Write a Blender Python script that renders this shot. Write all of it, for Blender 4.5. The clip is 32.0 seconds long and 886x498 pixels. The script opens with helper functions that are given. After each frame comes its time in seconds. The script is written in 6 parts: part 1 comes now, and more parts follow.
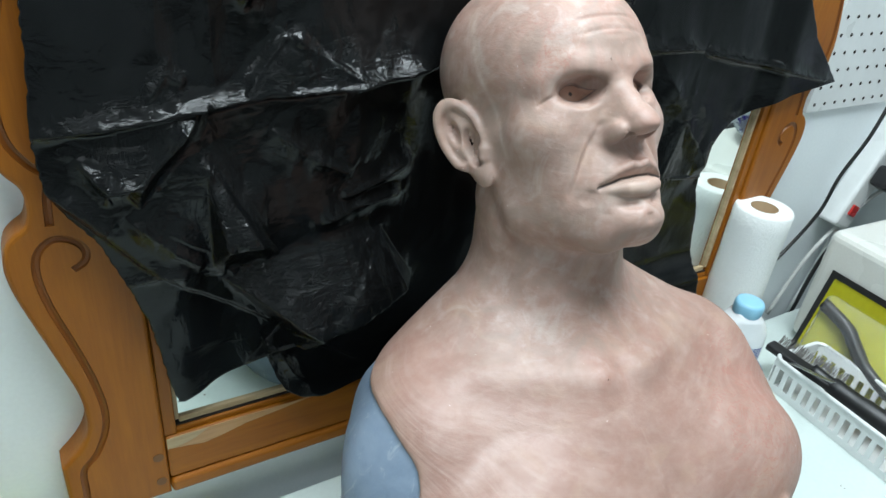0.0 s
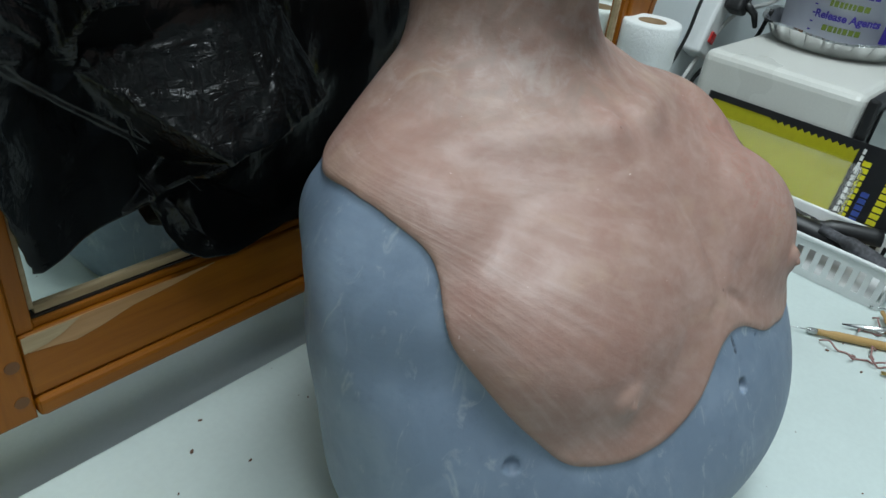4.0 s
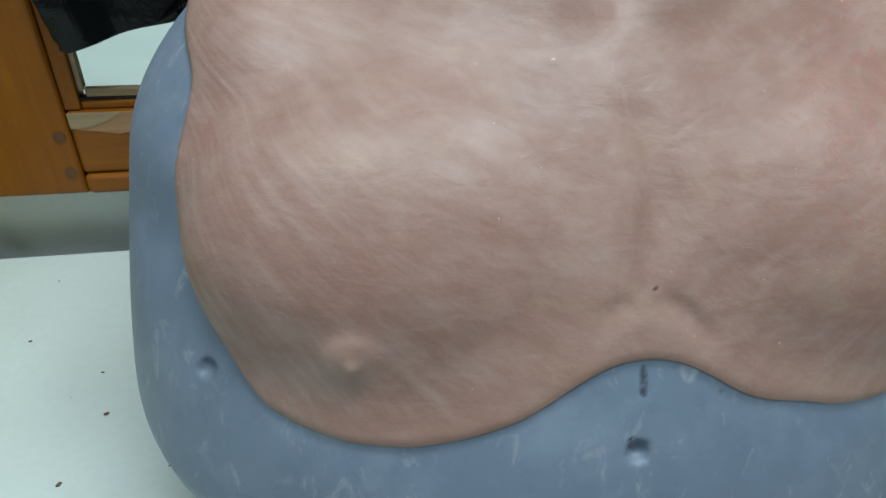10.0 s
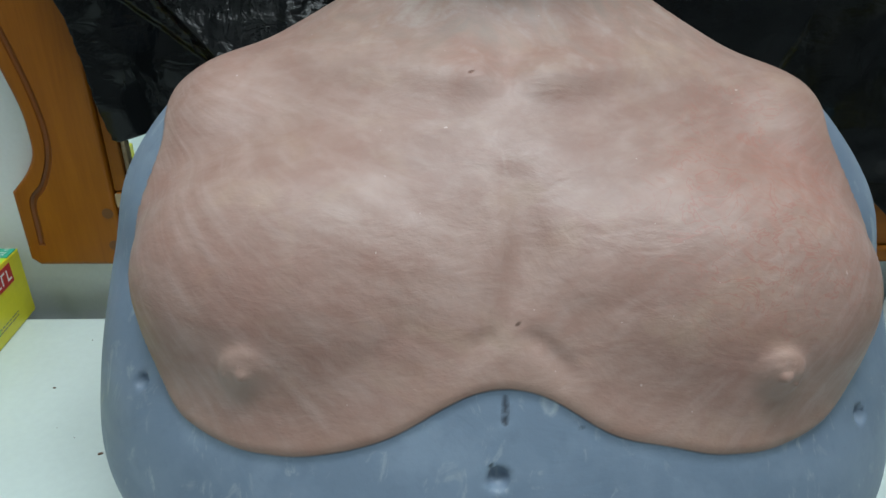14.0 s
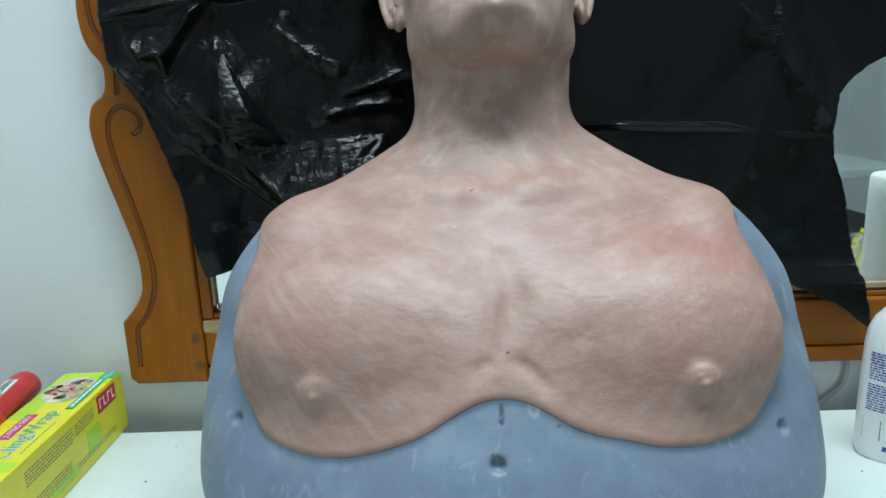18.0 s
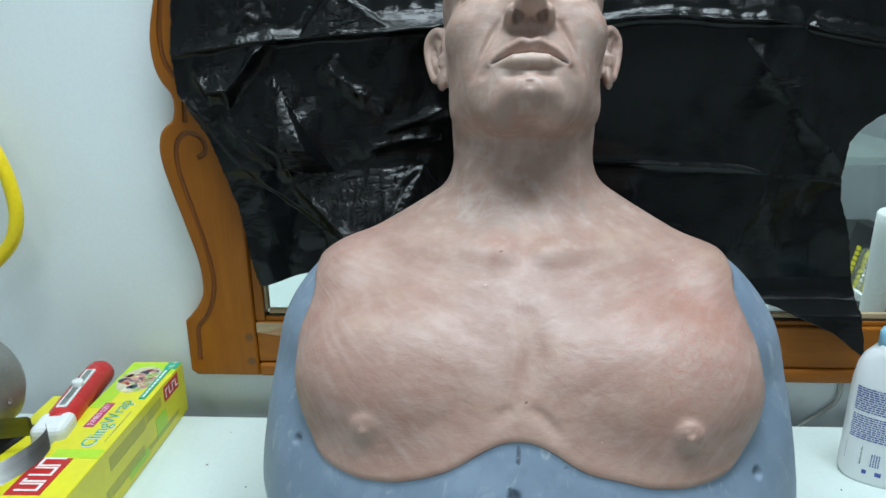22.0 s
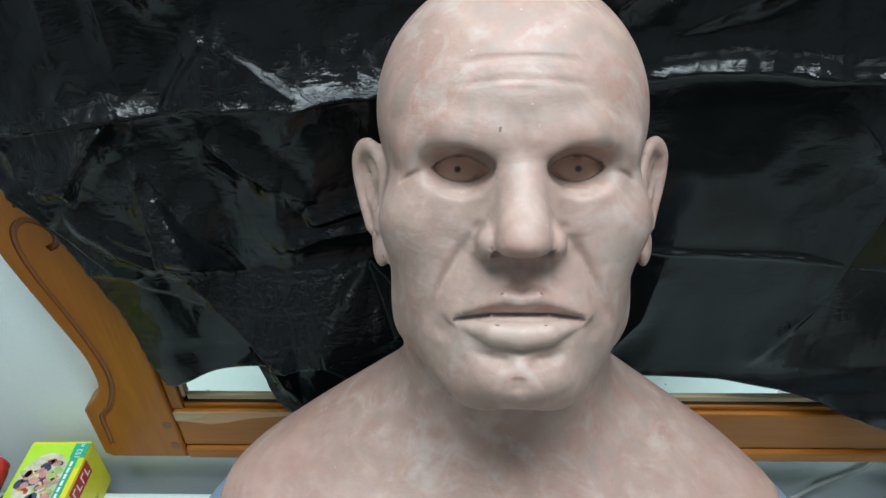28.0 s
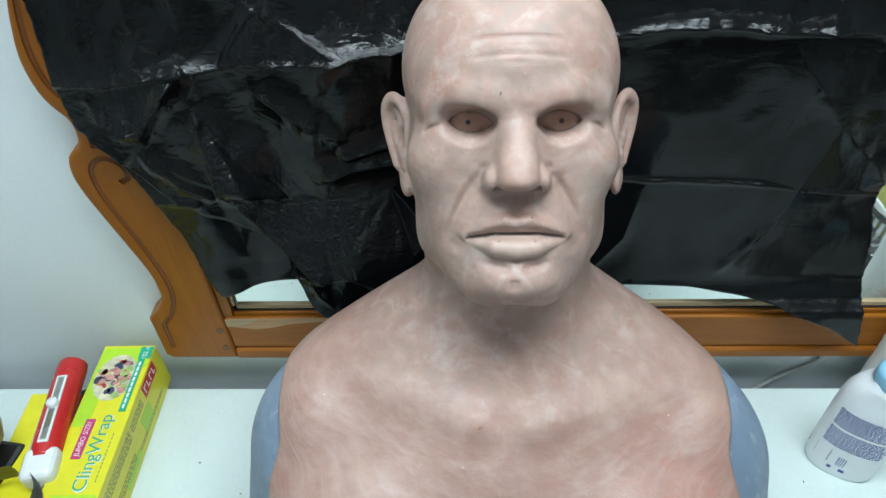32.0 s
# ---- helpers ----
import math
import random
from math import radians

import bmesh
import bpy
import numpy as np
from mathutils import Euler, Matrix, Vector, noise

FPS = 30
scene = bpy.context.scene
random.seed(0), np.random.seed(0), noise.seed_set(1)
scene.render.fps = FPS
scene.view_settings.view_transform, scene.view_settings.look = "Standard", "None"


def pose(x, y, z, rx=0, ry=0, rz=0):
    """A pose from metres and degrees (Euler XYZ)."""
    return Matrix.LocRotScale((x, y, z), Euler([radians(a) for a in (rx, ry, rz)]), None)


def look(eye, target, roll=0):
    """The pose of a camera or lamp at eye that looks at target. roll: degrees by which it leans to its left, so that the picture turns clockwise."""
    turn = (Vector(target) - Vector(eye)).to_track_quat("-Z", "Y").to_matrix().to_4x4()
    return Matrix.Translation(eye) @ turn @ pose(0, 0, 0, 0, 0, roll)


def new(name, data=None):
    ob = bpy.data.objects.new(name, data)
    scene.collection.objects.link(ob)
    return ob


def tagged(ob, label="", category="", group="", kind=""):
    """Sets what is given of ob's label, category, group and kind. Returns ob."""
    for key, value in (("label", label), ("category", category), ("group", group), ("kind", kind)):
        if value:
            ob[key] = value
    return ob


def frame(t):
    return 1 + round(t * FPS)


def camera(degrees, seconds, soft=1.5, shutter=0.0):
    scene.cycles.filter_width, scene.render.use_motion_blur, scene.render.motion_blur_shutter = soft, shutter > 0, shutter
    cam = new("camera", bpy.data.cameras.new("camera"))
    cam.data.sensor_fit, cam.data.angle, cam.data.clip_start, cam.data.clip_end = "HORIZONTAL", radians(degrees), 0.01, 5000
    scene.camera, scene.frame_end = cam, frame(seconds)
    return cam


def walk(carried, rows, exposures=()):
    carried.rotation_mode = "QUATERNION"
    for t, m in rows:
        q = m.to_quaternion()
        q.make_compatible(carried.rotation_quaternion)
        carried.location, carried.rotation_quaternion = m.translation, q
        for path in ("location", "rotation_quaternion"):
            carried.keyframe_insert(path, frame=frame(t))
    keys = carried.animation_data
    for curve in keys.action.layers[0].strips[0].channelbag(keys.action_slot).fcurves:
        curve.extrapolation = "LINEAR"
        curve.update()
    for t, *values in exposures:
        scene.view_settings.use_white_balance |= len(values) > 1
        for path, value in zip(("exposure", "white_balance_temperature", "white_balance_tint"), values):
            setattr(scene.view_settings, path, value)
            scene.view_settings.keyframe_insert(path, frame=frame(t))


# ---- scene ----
cam = camera(65.2, 32.0)
PATH = [
    (0, (-0.373, -0.326, 1.426), (0.58, 1.109, 0.411), 6.6),
    (0.5, (-0.378, -0.345, 1.408), (0.536, 1.113, 0.39), 7.5),
    (1, (-0.378, -0.346, 1.361), (0.607, 1.036, 0.303), 9.8),
    (1.5, (-0.377, -0.333, 1.332), (0.72, 0.962, 0.274), 10.8),
    (2, (-0.378, -0.305, 1.302), (0.878, 0.849, 0.259), 10.9),
    (2.5, (-0.394, -0.271, 1.281), (0.91, 0.823, 0.232), 10.1),
    (3, (-0.413, -0.242, 1.258), (0.868, 0.862, 0.19), 9.2),
    (3.5, (-0.423, -0.23, 1.237), (0.898, 0.823, 0.166), 8.5),
    (5.5, (-0.409, -0.225, 1.214), (0.894, 0.885, 0.18), 3.5),
    (6, (-0.393, -0.24, 1.198), (0.857, 0.945, 0.182), 2.6),
    (6.5, (-0.374, -0.253, 1.19), (0.82, 1.015, 0.206), 3.2),
    (7, (-0.332, -0.278, 1.17), (0.715, 1.105, 0.175), 3.2),
    (7.5, (-0.284, -0.295, 1.162), (0.567, 1.225, 0.18), 3.8),
    (8, (-0.24, -0.307, 1.156), (0.451, 1.25, 0.107), 3.6),
    (8.5, (-0.197, -0.312, 1.16), (0.358, 1.274, 0.074), 3.6),
    (9, (-0.149, -0.321, 1.167), (0.295, 1.252, 0.014), 3.3),
    (9.5, (-0.135, -0.326, 1.173), (0.191, 1.197, -0.081), 4.7),
    (10, (-0.123, -0.324, 1.156), (0.221, 1.207, -0.084), 3.8),
    (10.5, (-0.085, -0.322, 1.161), (0.117, 1.24, -0.071), 2.8),
    (11, (-0.052, -0.323, 1.163), (0.08, 1.247, -0.068), 1.9),
    (11.5, (-0.031, -0.324, 1.163), (0.087, 1.245, -0.071), 1.7),
    (12, (-0.021, -0.324, 1.165), (0.078, 1.235, -0.083), 1.4),
    (12.5, (-0.018, -0.331, 1.168), (0.052, 1.214, -0.1), 1.0),
    (13, (-0.025, -0.336, 1.172), (0.043, 1.23, -0.071), 0.9),
    (13.5, (-0.037, -0.357, 1.158), (0.066, 1.324, 0.079), 1.8),
    (14, (-0.04, -0.389, 1.149), (0.055, 1.371, 0.205), 1.3),
    (14.5, (-0.035, -0.41, 1.146), (0.027, 1.406, 0.31), -0.1),
    (15, (-0.023, -0.431, 1.142), (0.025, 1.431, 0.415), -0.6),
    (15.5, (-0.026, -0.455, 1.154), (-0.008, 1.452, 0.555), -1.9),
    (17.5, (-0.022, -0.531, 1.144), (-0.042, 1.415, 0.683), -2.7),
    (18, (-0.025, -0.54, 1.14), (-0.05, 1.405, 0.674), -2.2),
    (18.5, (-0.025, -0.546, 1.146), (-0.064, 1.398, 0.677), -1.6),
    (19, (-0.024, -0.558, 1.168), (-0.074, 1.393, 0.729), -1.8),
    (19.5, (-0.023, -0.578, 1.192), (-0.096, 1.375, 0.767), -2.1),
    (20, (-0.022, -0.605, 1.2), (-0.09, 1.34, 0.736), -1.6),
    (20.5, (-0.021, -0.623, 1.203), (-0.089, 1.315, 0.716), -1.2),
    (21, (-0.026, -0.629, 1.206), (-0.134, 1.299, 0.685), -0.6),
    (21.5, (-0.026, -0.607, 1.222), (-0.126, 1.313, 0.671), -0.6),
    (22, (-0.028, -0.595, 1.239), (-0.131, 1.311, 0.641), -0.7),
    (22.5, (-0.019, -0.575, 1.252), (-0.1, 1.318, 0.614), -0.5),
    (23, (-0.017, -0.546, 1.269), (-0.111, 1.333, 0.592), -1.1),
    (23.5, (-0.023, -0.51, 1.29), (-0.121, 1.368, 0.609), -1.2),
    (24, (-0.018, -0.473, 1.305), (-0.113, 1.376, 0.548), -1.6),
    (24.5, (-0.009, -0.439, 1.333), (-0.099, 1.377, 0.499), -2.1),
    (25, (-0.011, -0.403, 1.353), (-0.103, 1.406, 0.504), -1.9),
    (25.5, (-0.011, -0.356, 1.35), (-0.088, 1.433, 0.459), -1.8),
    (26, (-0.01, -0.318, 1.358), (-0.068, 1.448, 0.421), -1.2),
    (26.5, (-0.009, -0.295, 1.379), (-0.066, 1.449, 0.403), -1.7),
    (28.5, (-0.015, -0.224, 1.473), (-0.067, 1.293, 0.17), -0.5),
    (29, (-0.012, -0.208, 1.491), (-0.062, 1.232, 0.104), 0.5),
    (29.5, (-0.013, -0.201, 1.507), (-0.084, 1.14, 0.025), -0.5),
    (30, (-0.01, -0.197, 1.527), (-0.087, 1.21, 0.108), -1.8),
    (30.5, (-0.008, -0.214, 1.52), (-0.11, 1.186, 0.096), -3.3),
    (31, (-0.013, -0.244, 1.522), (-0.102, 1.164, 0.105), -2.4),
    (31.5, (-0.016, -0.28, 1.525), (-0.099, 1.141, 0.121), -2.5),
    (32, (-0.017, -0.322, 1.526), (-0.09, 1.11, 0.132), -2.5),
]
EXPOSURES = [(0, 0.28, 6580, 11), (0.5, 0.22, 6580, 11), (1, 0.10, 6580, 11), (2, -0.15, 6580, 11), (3, -0.45, 6580, 11), (5.5, -0.3, 6580, 11), (6, -0.2, 6580, 11), (8, -0.25, 6580, 11), (10, -0.38, 6580, 10), (12, -0.45, 6580, 10), (13.4, -0.44, 6580, 10), (15, -0.12, 6450, 10), (18, 0.05, 6330, 9), (22, 0.1, 6330, 9), (25, -0.04, 6330, 9), (29, 0.04, 6330, 9), (32, 0.09, 6330, 9)]
walk(cam, [(t, look(eye, target, roll)) for t, eye, target, roll in PATH], EXPOSURES)

# ---- world and lamps ----
world = bpy.data.worlds.new("world")
world.use_nodes = True
scene.world = world
world.node_tree.nodes["Background"].inputs[0].default_value = (0.6, 0.65, 0.7, 1)
world.node_tree.nodes["Background"].inputs[1].default_value = 0.05


def lamp(name, m, sx, sy, watts, colour):
    data = bpy.data.lights.new(name, "AREA")
    data.shape, data.size, data.size_y, data.energy, data.color = "RECTANGLE", sx, sy, watts, colour
    ob = new(name, data)
    ob.matrix_world = m
    return ob


TUBE_LIGHT = (0.84, 0.97, 1.03)
# main lamp over the bust, then two unseen ones added at the rear as fill
LAMPS = ((0.05, -0.19, 1.20, 0.45, 32.5), (-1.00, -2.0, 0.30, 1.20, 8), (1.30, -2.0, 0.30, 1.20, 5))
for lx, ly, sx, sy, watts in LAMPS:
    lamp("ceiling_lamp", pose(lx, ly, 2.485, 0, 0, 0), sx, sy, watts, TUBE_LIGHT)


# ---- materials ----
def nodes_of(name):
    m = bpy.data.materials.new(name)
    m.use_nodes = True
    t = m.node_tree
    return m, t, t.nodes["Principled BSDF"]


def add(t, kind, **values):
    n = t.nodes.new(kind)
    for key, v in values.items():
        if key in n.inputs:
            n.inputs[key].default_value = v
    return n


def ramp(t, source, stops, sharp=False):
    r = t.nodes.new("ShaderNodeValToRGB")
    r.color_ramp.interpolation = "CONSTANT" if sharp else "LINEAR"
    while len(r.color_ramp.elements) < len(stops):
        r.color_ramp.elements.new(0.5)
    for e, (at, c) in zip(r.color_ramp.elements, stops):
        e.position, e.color = at, (*c, 1) if len(c) == 3 else c
    t.links.new(source, r.inputs[0])
    return r


def mixed(t, factor, one, two, kind="MIX"):
    n = t.nodes.new("ShaderNodeMix")
    n.data_type, n.blend_type = "RGBA", kind
    for value, at in ((factor, 0), (one, 6), (two, 7)):
        if isinstance(value, (int, float)):
            n.inputs[at].default_value = value
        elif isinstance(value, tuple):
            n.inputs[at].default_value = (*value, 1)
        else:
            t.links.new(value, n.inputs[at])
    return n.outputs[2]


def noise_of(t, scale, detail=4, rough=0.55, stretch=None, distort=0.0, turn=None):
    c = t.nodes.new("ShaderNodeTexCoord")
    out = c.outputs["Object"]
    if stretch or turn:
        mp = t.nodes.new("ShaderNodeMapping")
        mp.inputs["Scale"].default_value = stretch or (1, 1, 1)
        mp.inputs["Rotation"].default_value = turn or (0, 0, 0)
        t.links.new(out, mp.inputs[0])
        out = mp.outputs[0]
    n = add(t, "ShaderNodeTexNoise", Scale=scale, Detail=detail, Roughness=rough, Distortion=distort)
    t.links.new(out, n.inputs["Vector"])
    return n.outputs["Fac"]


def bumped(t, bsdf, heights):
    last = None
    for source, strength, dist in heights:
        b = add(t, "ShaderNodeBump", Strength=strength, Distance=dist)
        t.links.new(source, b.inputs["Height"])
        if last:
            t.links.new(last, b.inputs["Normal"])
        last = b.outputs[0]
    t.links.new(last, bsdf.inputs["Normal"])


def stuff(name, colour, rough=0.5, metal=0.0, vary=0.12, big=6.0, fine=120.0, bump=0.08, depth=0.001, stretch=None, coat=0.0, spec=0.5):
    """A surface of one paint or matter with stains at a large scale and grain at a small one."""
    m, t, p = nodes_of(name)
    a, b = noise_of(t, big, 3, stretch=stretch), noise_of(t, fine, 4, stretch=stretch)
    dark = tuple(c * (1 - vary) for c in colour)
    light = tuple(min(1, c * (1 + vary * 0.7)) for c in colour)
    base = ramp(t, a, ((0.3, dark), (0.7, light))).outputs[0]
    grain = ramp(t, b, ((0.35, (1 - vary * 0.6,) * 3), (0.65, (1, 1, 1)))).outputs[0]
    t.links.new(mixed(t, 1.0, base, grain, "MULTIPLY"), p.inputs["Base Color"])
    r = ramp(t, a, ((0.3, (max(0.02, rough - 0.06),) * 3), (0.7, (min(1, rough + 0.06),) * 3)))
    t.links.new(r.outputs[0], p.inputs["Roughness"])
    p.inputs["Metallic"].default_value = metal
    p.inputs["Coat Weight"].default_value = coat
    p.inputs["Specular IOR Level"].default_value = spec
    if bump:
        bumped(t, p, ((b, bump, depth),))
    return m


def wood(name, dark, light, rough=0.42, axis=2, coat=0.10):
    m, t, p = nodes_of(name)
    st = [14.0, 14.0, 14.0]
    st[axis] = 1.0
    g = noise_of(t, 5, 6, 0.6, tuple(st), 0.6)
    f = noise_of(t, 26, 5, 0.6, tuple(st))
    big = noise_of(t, 4, 3)
    base = ramp(t, g, ((0.30, dark), (0.72, light))).outputs[0]
    base = mixed(t, 1.0, base, ramp(t, f, ((0.3, (0.86, 0.84, 0.82)), (0.7, (1, 1, 1)))).outputs[0], "MULTIPLY")
    base = mixed(t, 1.0, base, ramp(t, big, ((0.3, (0.84, 0.82, 0.80)), (0.7, (1.0, 1.0, 1.0)))).outputs[0], "MULTIPLY")
    t.links.new(base, p.inputs["Base Color"])
    p.inputs["Roughness"].default_value = rough
    p.inputs["Coat Weight"].default_value = coat
    p.inputs["Coat Roughness"].default_value = 0.25
    p.inputs["Specular IOR Level"].default_value = 0.30
    bumped(t, p, ((f, 0.06, 0.001),))
    return m


WALL = stuff("wall_paint", (0.80, 0.85, 0.86), 0.55, vary=0.05, big=3, fine=220, bump=0.10, depth=0.0006)
TABLE = stuff("white_laminate", (0.62, 0.70, 0.67), 0.38, vary=0.06, big=7, fine=160, bump=0.03)
HONEY = wood("honey_oak", (0.30, 0.092, 0.004), (0.40, 0.134, 0.007), coat=0.04)
HONEY_X = wood("honey_oak_rail", (0.30, 0.092, 0.004), (0.40, 0.134, 0.007), axis=0, coat=0.04)
RAW = wood("bare_wood", (0.42, 0.30, 0.17), (0.60, 0.47, 0.30), 0.7, axis=0, coat=0.0)
PLUG = stuff("dark_wood_plug", (0.17, 0.062, 0.012), 0.5)
DARK_LINE = stuff("dark_gap", (0.02, 0.012, 0.008), 0.8)
WHITE = stuff("white_plastic", (0.72, 0.74, 0.73), 0.32, vary=0.05, big=9, fine=90, bump=0.03)
ENAMEL = stuff("white_enamel", (0.70, 0.70, 0.65), 0.30, vary=0.06, big=5, fine=300, bump=0.06, depth=0.0004)
BLACK = stuff("black_plastic", (0.015, 0.015, 0.016), 0.35, vary=0.3)
RUBBER = stuff("black_rubber", (0.009, 0.009, 0.010), 0.42, vary=0.4)
STEEL = stuff("brushed_steel", (0.55, 0.56, 0.55), 0.28, 1.0, vary=0.15, stretch=(1, 12, 12))
FOIL = stuff("aluminium_foil", (0.75, 0.76, 0.76), 0.22, 1.0, vary=0.1, big=14, fine=70, bump=0.5, depth=0.002)
PAPER = stuff("tissue_paper", (0.80, 0.82, 0.80), 0.9, vary=0.04, big=12, fine=260, bump=0.8, depth=0.0015)
CARDBOARD = stuff("cardboard_core", (0.30, 0.20, 0.11), 0.85)
RED = stuff("red_plastic", (0.52, 0.022, 0.022), 0.28, vary=0.12)
YELLOW_CARD = stuff("yellow_card", (0.72, 0.66, 0.02), 0.34, vary=0.08, big=10, coat=0.2)
LIME = stuff("lime_print", (0.42, 0.66, 0.03), 0.34, vary=0.10)
RED_PRINT = stuff("red_print", (0.50, 0.02, 0.02), 0.35)
MAGENTA = stuff("magenta_print", (0.50, 0.03, 0.16), 0.35)
TEAL = stuff("teal_print", (0.02, 0.36, 0.22), 0.35)
WHITE_PRINT = stuff("white_print", (0.80, 0.80, 0.78), 0.4)
GREY_PRINT = stuff("grey_print", (0.25, 0.26, 0.10), 0.4)
BLACK_PRINT = stuff("black_print", (0.02, 0.02, 0.02), 0.45)
BLUE_PRINT = stuff("blue_print", (0.05, 0.09, 0.35), 0.4)
PALE_BLUE = stuff("pale_blue_plastic", (0.27, 0.55, 0.72), 0.35, vary=0.06)
HOSE = stuff("yellow_hose", (0.82, 0.62, 0.01), 0.30)
BRASS = stuff("brass", (0.55, 0.40, 0.16), 0.3, 1.0)
CAST = stuff("cast_aluminium", (0.30, 0.30, 0.28), 0.45, 0.6, vary=0.2, fine=300, bump=0.25)
BAMBOO = wood("tool_wood", (0.50, 0.30, 0.10), (0.68, 0.46, 0.20), 0.5, axis=0)
BRISTLE = stuff("steel_bristle", (0.16, 0.15, 0.14), 0.5, 0.5, vary=0.4)
CABLE_GREY = stuff("grey_cable", (0.55, 0.56, 0.54), 0.45)


# ---- building helpers ----
def link_bm(name, bm, material, smooth=False):
    me = bpy.data.meshes.new(name)
    bmesh.ops.recalc_face_normals(bm, faces=bm.faces)
    for f in bm.faces:
        f.smooth = smooth
    bm.to_mesh(me)
    bm.free()
    if material:
        me.materials.append(material)
    return new(name, me)


def part(name, bm, material, parent, label="", smooth=False):
    ob = link_bm(name, bm, material, smooth)
    ob.parent = parent
    if label:
        ob["label"] = label
    return ob


def thing(name, at, label, category, group="", kind=""):
    ob = new(name)
    ob.matrix_world = at if isinstance(at, Matrix) else Matrix.Translation(at)
    ob.empty_display_size = 0.02
    return tagged(ob, label, category, group, kind)


def box(x0, x1, y0, y1, z0, z1, bevel=0.0, seg=2, bm=None):
    bm = bm or bmesh.new()
    got = bmesh.ops.create_cube(bm, size=1.0, matrix=Matrix.LocRotScale(((x0 + x1) / 2, (y0 + y1) / 2, (z0 + z1) / 2), None, (x1 - x0, y1 - y0, z1 - z0)))
    if bevel:
        edges = list({e for v in got["verts"] for e in v.link_edges})
        bmesh.ops.bevel(bm, geom=edges, offset=bevel, segments=seg, affect="EDGES", profile=0.5)
    return bm


def lathe(profile, seg=40, bm=None, m=None):
    """A turned body from (radius, height) pairs about the z axis."""
    bm = bm or bmesh.new()
    rings = []
    for r, z in profile:
        if r < 1e-6:
            rings.append([bm.verts.new((0, 0, z))])
        else:
            rings.append([bm.verts.new((r * math.cos(2 * math.pi * i / seg), r * math.sin(2 * math.pi * i / seg), z)) for i in range(seg)])
    for a, b in zip(rings, rings[1:]):
        for i in range(seg):
            j = (i + 1) % seg
            if len(a) == 1 and len(b) == 1:
                continue
            if len(a) == 1:
                bm.faces.new((a[0], b[i], b[j]))
            elif len(b) == 1:
                bm.faces.new((a[i], a[j], b[0]))
            else:
                bm.faces.new((a[i], a[j], b[j], b[i]))
    if m:
        bmesh.ops.transform(bm, matrix=m, verts=[v for r in rings for v in r])
    return bm


def tube(points, radius, seg=10, bm=None, flat=1.0):
    """A round bar along points; radius may be one number or one a point."""
    bm = bm or bmesh.new()
    pts = [Vector(p) for p in points]
    rad = radius if isinstance(radius, (list, tuple)) else [radius] * len(pts)
    side, rings = None, []
    for i, p in enumerate(pts):
        way = (pts[min(i + 1, len(pts) - 1)] - pts[max(i - 1, 0)]).normalized()
        side = (way.orthogonal() if side is None else side - way * side.dot(way)).normalized()
        other = way.cross(side)
        rings.append([bm.verts.new(p + rad[i] * (math.cos(a) * side + flat * math.sin(a) * other)) for a in (2 * math.pi * k / seg for k in range(seg))])
    for a, b in zip(rings, rings[1:]):
        for k in range(seg):
            bm.faces.new((a[k], a[(k + 1) % seg], b[(k + 1) % seg], b[k]))
    bm.faces.new(rings[0][::-1])
    bm.faces.new(rings[-1])
    return bm


def smooth_line(points, count=8):
    """A rounded line through points (Catmull-Rom)."""
    p = [Vector(q) for q in points]
    p = [2 * p[0] - p[1]] + p + [2 * p[-1] - p[-2]]
    out = []
    for i in range(1, len(p) - 2):
        for k in range(count):
            s = k / count
            out.append(0.5 * (2 * p[i] + (p[i + 1] - p[i - 1]) * s + (2 * p[i - 1] - 5 * p[i] + 4 * p[i + 1] - p[i + 2]) * s * s + (3 * p[i] - p[i - 1] - 3 * p[i + 1] + p[i + 2]) * s ** 3))
    return out + [p[-2]]


def slab(outline, y0, y1, bevel=0.0, seg=3):
    """A board cut to an outline of (x, z), its faces at y0 (front) and y1."""
    bm = bmesh.new()
    f = bm.faces.new([bm.verts.new((x, y0, z)) for x, z in outline])
    got = bmesh.ops.extrude_face_region(bm, geom=[f])
    bmesh.ops.translate(bm, vec=(0, y1 - y0, 0), verts=[v for v in got["geom"] if isinstance(v, bmesh.types.BMVert)])
    if bevel:
        edges = [e for e in bm.edges if abs(e.verts[0].co.y - y0) < 1e-6 and abs(e.verts[1].co.y - y0) < 1e-6]
        bmesh.ops.bevel(bm, geom=edges, offset=bevel, segments=seg, affect="EDGES", profile=0.5)
    return bm


def letters(name, text, size, m, material, parent, label="", thick=0.0, bold=0.0):
    c = bpy.data.curves.new(name, "FONT")
    c.body, c.size, c.align_x, c.align_y, c.extrude, c.resolution_u = text, size, "CENTER", "CENTER", thick, 3
    c.offset = bold
    tmp = bpy.data.objects.new(name, c)
    scene.collection.objects.link(tmp)
    dg = bpy.context.evaluated_depsgraph_get()
    me = bpy.data.meshes.new_from_object(tmp.evaluated_get(dg))
    bpy.data.objects.remove(tmp)
    bpy.data.curves.remove(c)
    me.materials.clear()
    me.materials.append(material)
    ob = new(name, me)
    ob.parent = parent
    ob.matrix_basis = m
    if label:
        ob["label"] = label
    return ob


